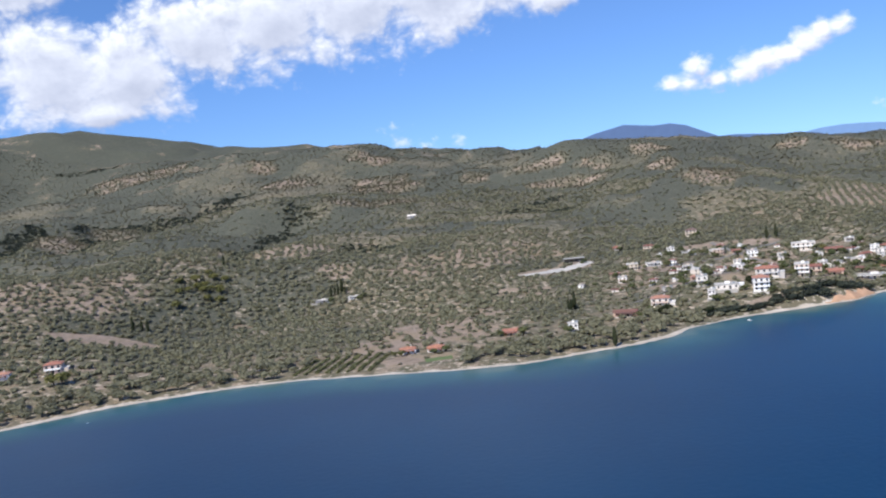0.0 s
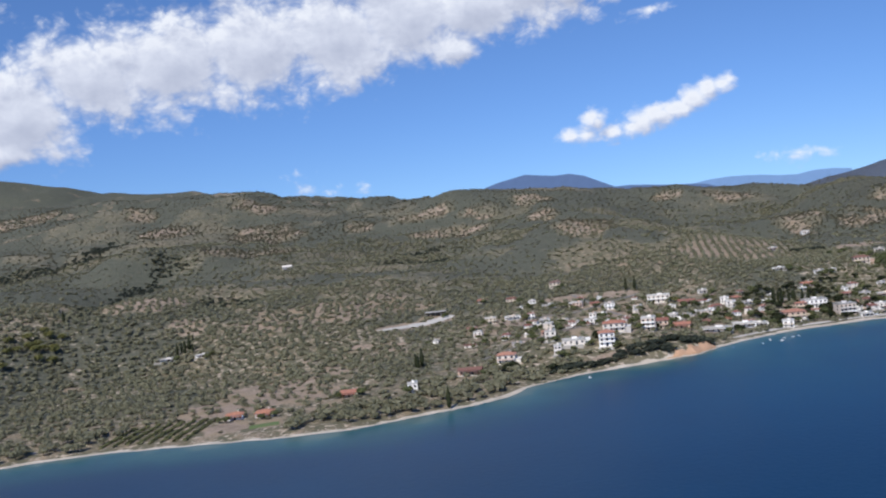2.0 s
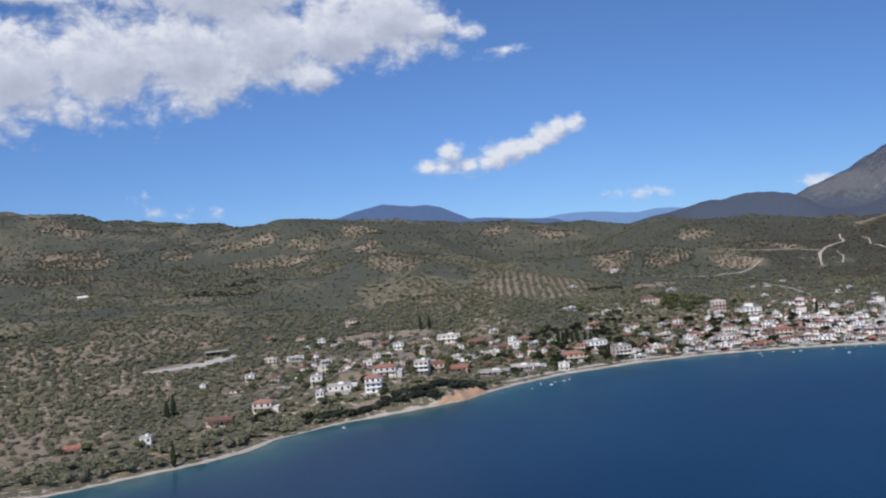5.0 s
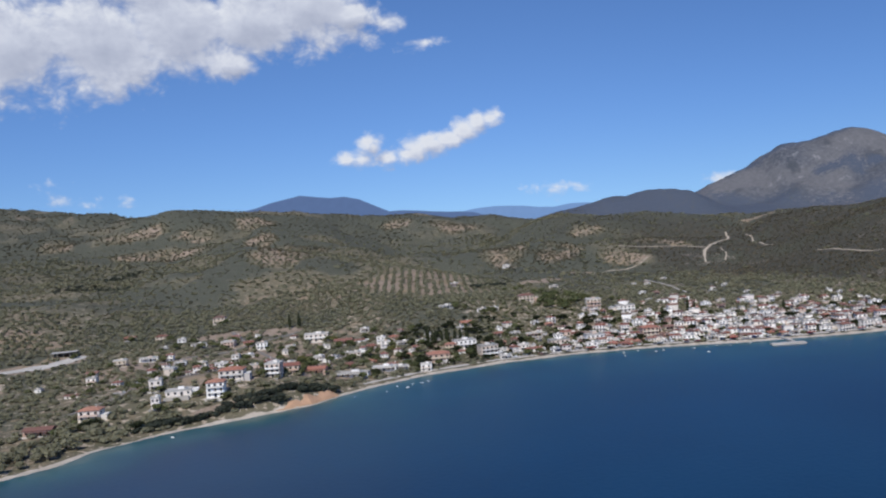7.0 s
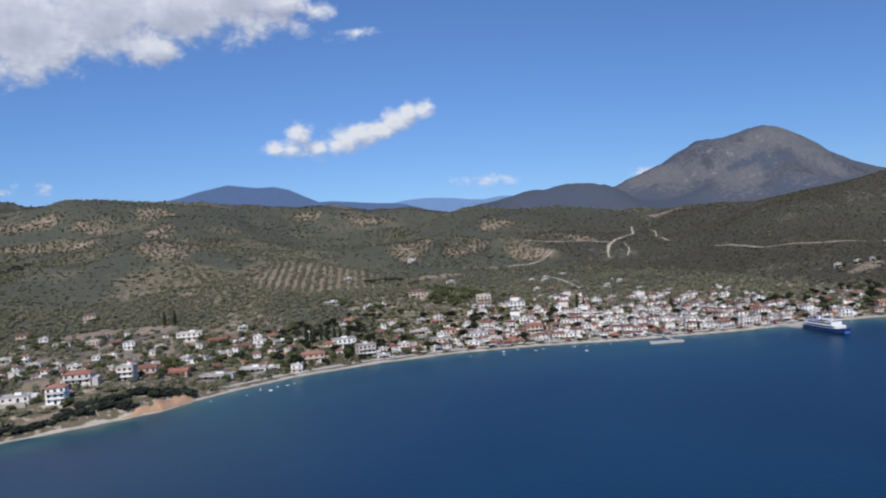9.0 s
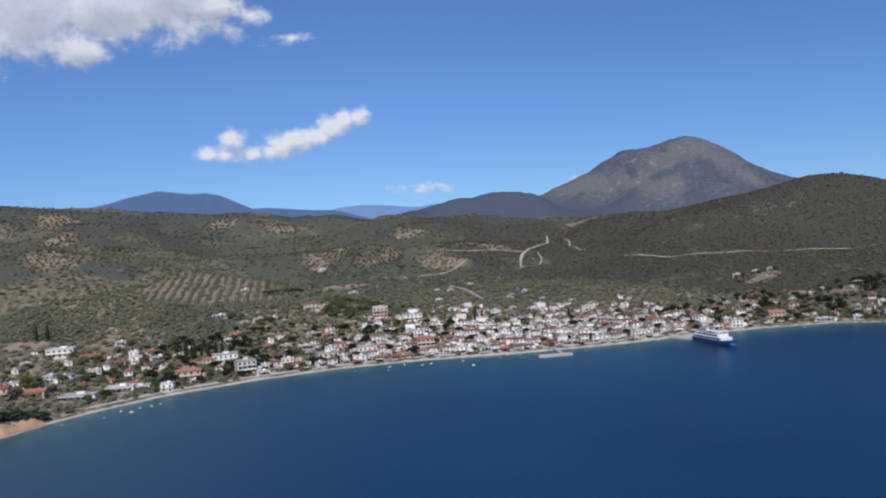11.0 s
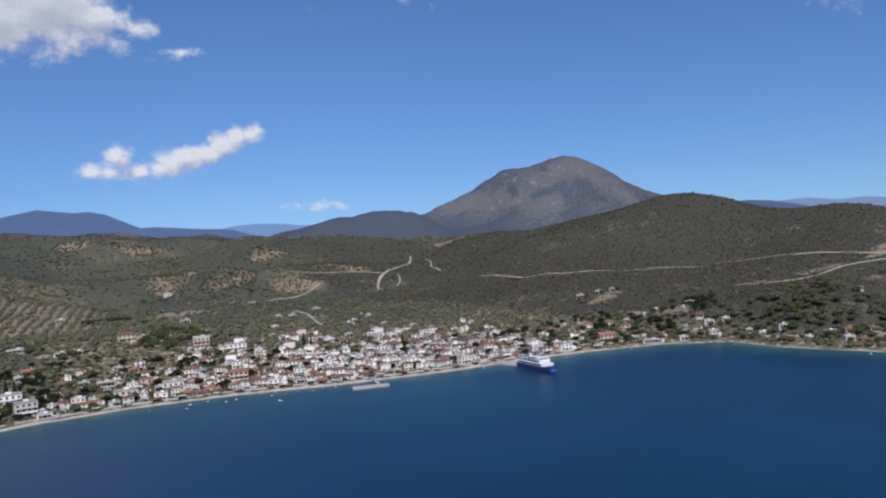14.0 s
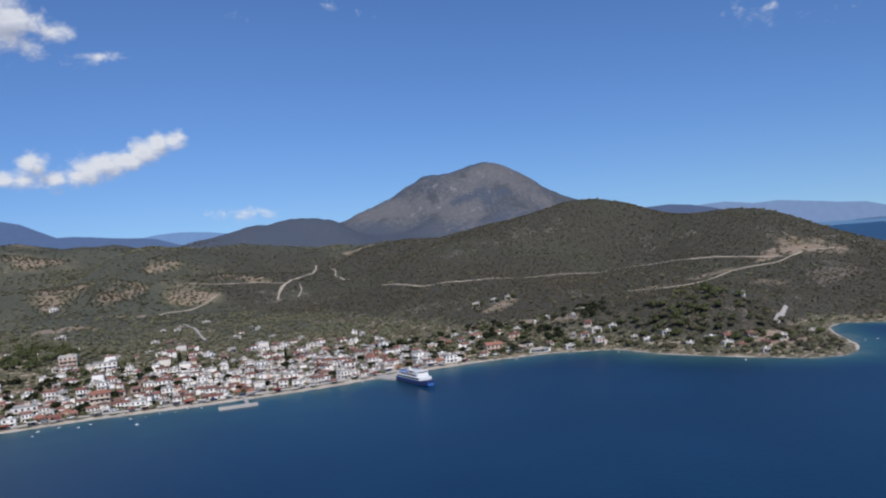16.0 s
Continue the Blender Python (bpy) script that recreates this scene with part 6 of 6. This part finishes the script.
def ferry():
    root = empty("ferry")
    L, B = 34.0, 4.3

    def ring(y, half, low, high, flare):
        return [(-half * flare, y, low), (half * flare, y, low), (half, y, low + 1.1), (half, y, high), (-half, y, high), (-half, y, low + 1.1)]
    hull = [ring(-L / 2, 2.2, -0.3, 2.3, 0.55), ring(-L / 2 + 3, 3.4, -0.6, 2.3, 0.6), ring(-L / 2 + 7, B, -0.8, 2.3, 0.75), ring(0, B, -0.8, 2.3, 0.85), ring(L / 2 - 1.5, B, -0.8, 2.3, 0.8), ring(L / 2, B - 0.4, -0.5, 2.3, 0.8)]
    part("hull", loft(bmesh.new(), hull), HULLBLUE, root, "navy blue lower hull")
    upper = [[(a * k, y, z) for a, z in ((-1, 2.3), (1, 2.3), (1, h), (-1, h))] for y, k, h in ((-L / 2, 2.2, 3.6), (-L / 2 + 3, 3.4, 3.3), (-L / 2 + 7, B, 3.1), (0, B, 3.0), (L / 2 - 0.3, B - 0.1, 3.0))]
    part("upper_hull", loft(bmesh.new(), upper), HULLBLUE, root, "navy blue upper hull")
    slab("bow_door", -1.9, -L / 2 - 0.25, 0.4, 1.9, -L / 2 + 0.02, 1.9, SKYBLUE, root, 0.05, "blue bow door")
    tiers = [(4.1, -11.5, 16.2, 3.0, 4.9), (3.8, -8.5, 14.0, 4.9, 6.6), (3.1, -6.0, 4.0, 6.6, 8.0)]
    for a, y0, y1, z0, z1 in tiers:
        tier = slab("superstructure", -a, y0, z0, a, y1, z1, HULLWHITE, root, 0.18, "white superstructure tier")
        for side in (-1, 1):
            part("window_band", box(bmesh.new(), side * a - 0.04, y0 + 1.5, z0 + 0.6, side * a + 0.04, y1 - 1.5, z0 + 1.4), GLASS, tier)
    slab("bridge", -3.9, -8.2, 6.6, 3.9, -5.9, 8.3, HULLWHITE, root, 0.2)
    slab("bridge_window", -3.4, -8.27, 7.3, 3.4, -8.15, 7.9, GLASS, root, 0.0)
    slab("blue_stripe", -4.34, -9.8, 2.75, 4.34, 15.5, 2.95, SKYBLUE, root, 0.0, "blue stripe along the side")
    slab("sun_deck", -3.5, 4.3, 6.6, 3.5, 13.6, 6.7, SKYBLUE, root, 0.0, "pale blue open deck")
    part("funnel", loft(bmesh.new(), [[(-0.8, 5.4, 6.7), (0.8, 5.4, 6.7), (0.8, 8.0, 6.7), (-0.8, 8.0, 6.7)], [(-0.6, 6.0, 9.2), (0.6, 6.0, 9.2), (0.6, 7.7, 9.2), (-0.6, 7.7, 9.2)]]), HULLWHITE, root)
    mast = part("mast", cyl(bmesh.new(), (0, -5.0, 8.0), (0, -5.0, 11.6), 0.14, 0.07, 8), HULLWHITE, root)
    part("crosstree", box(bmesh.new(), -0.9, -5.07, 10.2, 0.9, -4.93, 10.32), HULLWHITE, mast)
    for side in (-1, 1):
        for y in (-1.5, 2.5):
            part("lifeboat", loft(bmesh.new(), [[(side * 3.5 + a * k, y + b, 7.1 + c * k) for a, c in ((-0.5, 0.35), (0.5, 0.35), (0.35, -0.3), (-0.35, -0.3))] for b, k in ((-1.3, 0.35), (-0.8, 1), (0.8, 1), (1.3, 0.35))]), ORANGE, root, "orange lifeboat")
        rail = bmesh.new()
        for k in range(9):
            cyl(rail, (side * 3.6, -8 + 21.5 * k / 8, 4.9 if k < 1 else 6.6), (side * 3.6, -8 + 21.5 * k / 8, 7.5), 0.04, 0.04, 4)
        cyl(rail, (side * 3.6, -8, 7.5), (side * 3.6, 13.5, 7.5), 0.04, 0.04, 4)
        part("railing", rail, HULLWHITE, root)
    slab("stern_ramp", -2.1, 16.9, 0.9, 2.1, 21.5, 1.15, DECK, root, 0.0)
    return tagged(root, "white passenger ferry with a navy blue hull moored at the quay", "ferry")


ship = ferry()
ship.matrix_basis = pose(647.5, 410.5, 0.0, 0, 0, -14) @ Matrix.Diagonal((1.05, 1.1, 0.98, 1))
quay = part("ferry_quay", box(bmesh.new(), 647, 432, -1.5, 657, 452, 1.0, 0.1), CONCRETE)
tagged(quay, "concrete ferry quay at the village beach", "quay", kind="structure")
bm = bmesh.new()
box(bm, -13, -2.6, -2, 9, 2.6, 1.2, 0.12)
box(bm, 2.4, 2.6, -2, 4.6, 31, 1.1, 0.1)
pier = part("pier", bm, CONCRETE, at=pose(553, 455, 0, 0, 0, -26))
tagged(pier, "pale concrete jetty with a turned end", "pier", kind="structure")


def boat(long, mat, cabin):
    root = empty("motor_boat")
    b = long * 0.19
    rings = []
    for u, k in ((-0.5, 0.85), (-0.2, 1.0), (0.15, 0.95), (0.38, 0.6), (0.5, 0.08)):
        y, h = u * long, 0.75 + 0.35 * max(u, 0)
        rings.append([(-b * k * 0.55, y, -0.25), (b * k * 0.55, y, -0.25), (b * k, y, 0.2), (b * k, y, h), (-b * k, y, h), (-b * k, y, 0.2)])
    part("hull", loft(bmesh.new(), rings), mat, root)
    part("deck", box(bmesh.new(), -b * 0.75, -0.42 * long, 0.72, b * 0.75, 0.3 * long, 0.82), HULLWHITE, root)
    if cabin:
        c = part("cabin", box(bmesh.new(), -b * 0.6, -0.08 * long, 0.82, b * 0.6, 0.2 * long, 1.7, 0.15), HULLWHITE, root)
        part("windscreen", box(bmesh.new(), -b * 0.5, 0.2 * long, 1.15, b * 0.5, 0.2 * long + 0.05, 1.6), GLASS, c)
    else:
        part("bench", box(bmesh.new(), -b * 0.7, -0.15 * long, 0.82, b * 0.7, -0.05 * long, 1.1), DECK, root)
    part("outboard_motor", box(bmesh.new(), -0.18, -0.5 * long - 0.3, 0.1, 0.18, -0.5 * long + 0.05, 1.15, 0.06), DARK, root)
    return root


boats = [boat(5.0, HULLWHITE, False), boat(6.2, HULLWHITE, True), boat(5.4, SKYBLUE, False)]
BOATS = [(-174, 382), (167, 461), (268, 495), (288, 497), (298, 507), (302, 500), (308, 508), (314, 508), (319, 510), (438, 514), (454, 499), (460, 509), (471, 509), (477, 497), (484, 498), (503, 490), (510, 486), (498, 470), (519, 487), (525, 480),
         (535, 485), (540, 478), (784, 356), (781, 264), (879, 223), (872, 228), (636, 449), (690, 424), (738, 408)]
r = random.Random(9)
for k, (x, y) in enumerate(BOATS):
    m = pose(x, y, 0.0, 0, 0, r.uniform(0, 360)) @ Matrix.Scale(r.uniform(0.30, 0.38), 4)
    if k < 3:
        ob = boats[k]
        ob.matrix_basis = m
    else:
        ob = copy_thing(boats[r.choice([0, 0, 1, 1, 0])], m)
        ob.matrix_basis = m
    tagged(ob, "small blue-hulled boat moored off the beach" if ob.children and ob.children[0].data == boats[2].children[0].data else "small white boat moored off the beach", "boat", "moored boats")


# ------------------------------------------------------------------ seafront: canopies and parked cars
def canopy(mat):
    """A flat awning on four posts."""
    root = empty("awning")
    part("canopy", box(bmesh.new(), -2.4, -1.6, 2.5, 2.4, 1.6, 2.62, 0.02), mat, root)
    for u in (-2.2, 2.2):
        for v in (-1.4, 1.4):
            part("post", cyl(bmesh.new(), (u, v, -0.3), (u, v, 2.5), 0.05, 0.05, 6), DECK, root)
    return root


def car(mat):
    """A small parked car."""
    root = empty("parked_car")
    prof = [(-2.0, 0.35), (2.0, 0.35), (2.0, 0.85), (1.2, 0.95), (-2.0, 0.95)]
    part("body", loft(bmesh.new(), [[(u, v, z) for u, z in prof] for v in (-0.82, 0.82)]), mat, root)
    part("cabin", loft(bmesh.new(), [[(-1.7, -0.78, 0.95), (1.1, -0.78, 0.95), (1.1, 0.78, 0.95), (-1.7, 0.78, 0.95)], [(-1.3, -0.66, 1.45), (0.4, -0.66, 1.45), (0.4, 0.66, 1.45), (-1.3, 0.66, 1.45)]]), GLASS, root)
    part("roof_panel", box(bmesh.new(), -1.3, -0.66, 1.45, 0.4, 0.66, 1.5), mat, root)
    for u in (-1.25, 1.25):
        for v in (-0.8, 0.8):
            part("wheel", cyl(bmesh.new(), (u, v - 0.1, 0.32), (u, v + 0.1, 0.32), 0.32, 0.32, 10), DARK, root)
    return root


REDCLOTH, BLUECLOTH = plain("red_awning_cloth", (0.40, 0.07, 0.05), 0.9, vary=0.2), plain("cream_awning_cloth", (0.70, 0.66, 0.58), 0.9, vary=0.15)
SILVER, CARRED, CARBLUE = plain("silver_car_paint", (0.45, 0.46, 0.47), 0.35, 0.3, vary=0.05), plain("red_car_paint", (0.35, 0.03, 0.03), 0.35, vary=0.05), plain("dark_blue_car_paint", (0.03, 0.05, 0.12), 0.35, vary=0.05)
r = random.Random(33)
kinds = [(canopy(REDCLOTH), "red cloth awning on posts by the beach"), (canopy(BLUECLOTH), "cream cloth awning on posts by the beach")]
used = set()
for k in range(22):
    x, y, a, _ = along(30 + 330 * k / 21 + r.uniform(-5, 5))
    d = r.uniform(6.8, 7.4)
    x, y = x - math.sin(a) * d, y + math.cos(a) * d
    ob, text = kinds[k % 2 if k % 5 else 1]
    m = pose(x, y, spot(x, y), 0, 0, math.degrees(a) + r.uniform(-4, 4)) @ Matrix.Diagonal((r.uniform(0.7, 1.4), 0.9, 0.9, 1))
    if ob in used:
        ob = copy_thing(ob, m)
    used.add(ob)
    ob.matrix_basis = m
    tagged(ob, text, "awning", "seafront awnings")
kinds = [(car(HULLWHITE), "small white car parked on the seafront road"), (car(SILVER), "silver car parked on the seafront road"), (car(CARRED), "red car parked on the seafront road"), (car(CARBLUE), "dark blue car parked on the seafront road")]
for k in range(36):
    x, y, a, _ = along(10 + 380 * k / 35 + r.uniform(-4, 4))
    d = r.choice([9.3, 12.6])
    x, y = x - math.sin(a) * d, y + math.cos(a) * d
    ob, text = kinds[k] if k < 4 else kinds[r.choice([0, 0, 1, 1, 2, 3])]
    m = pose(x, y, spot(x, y) + 0.36, 0, 0, math.degrees(a) + r.choice([0, 180]))
    if k >= 4:
        ob = copy_thing(ob, m)
    ob.matrix_basis = m
    tagged(ob, text, "car", "parked cars")


# the plan, enlarged to metres
for ob in list(scene.objects):
    if ob.parent is None and ob.type in ("MESH", "EMPTY"):
        ob.matrix_basis = Matrix.Scale(UNIT, 4) @ ob.matrix_basis
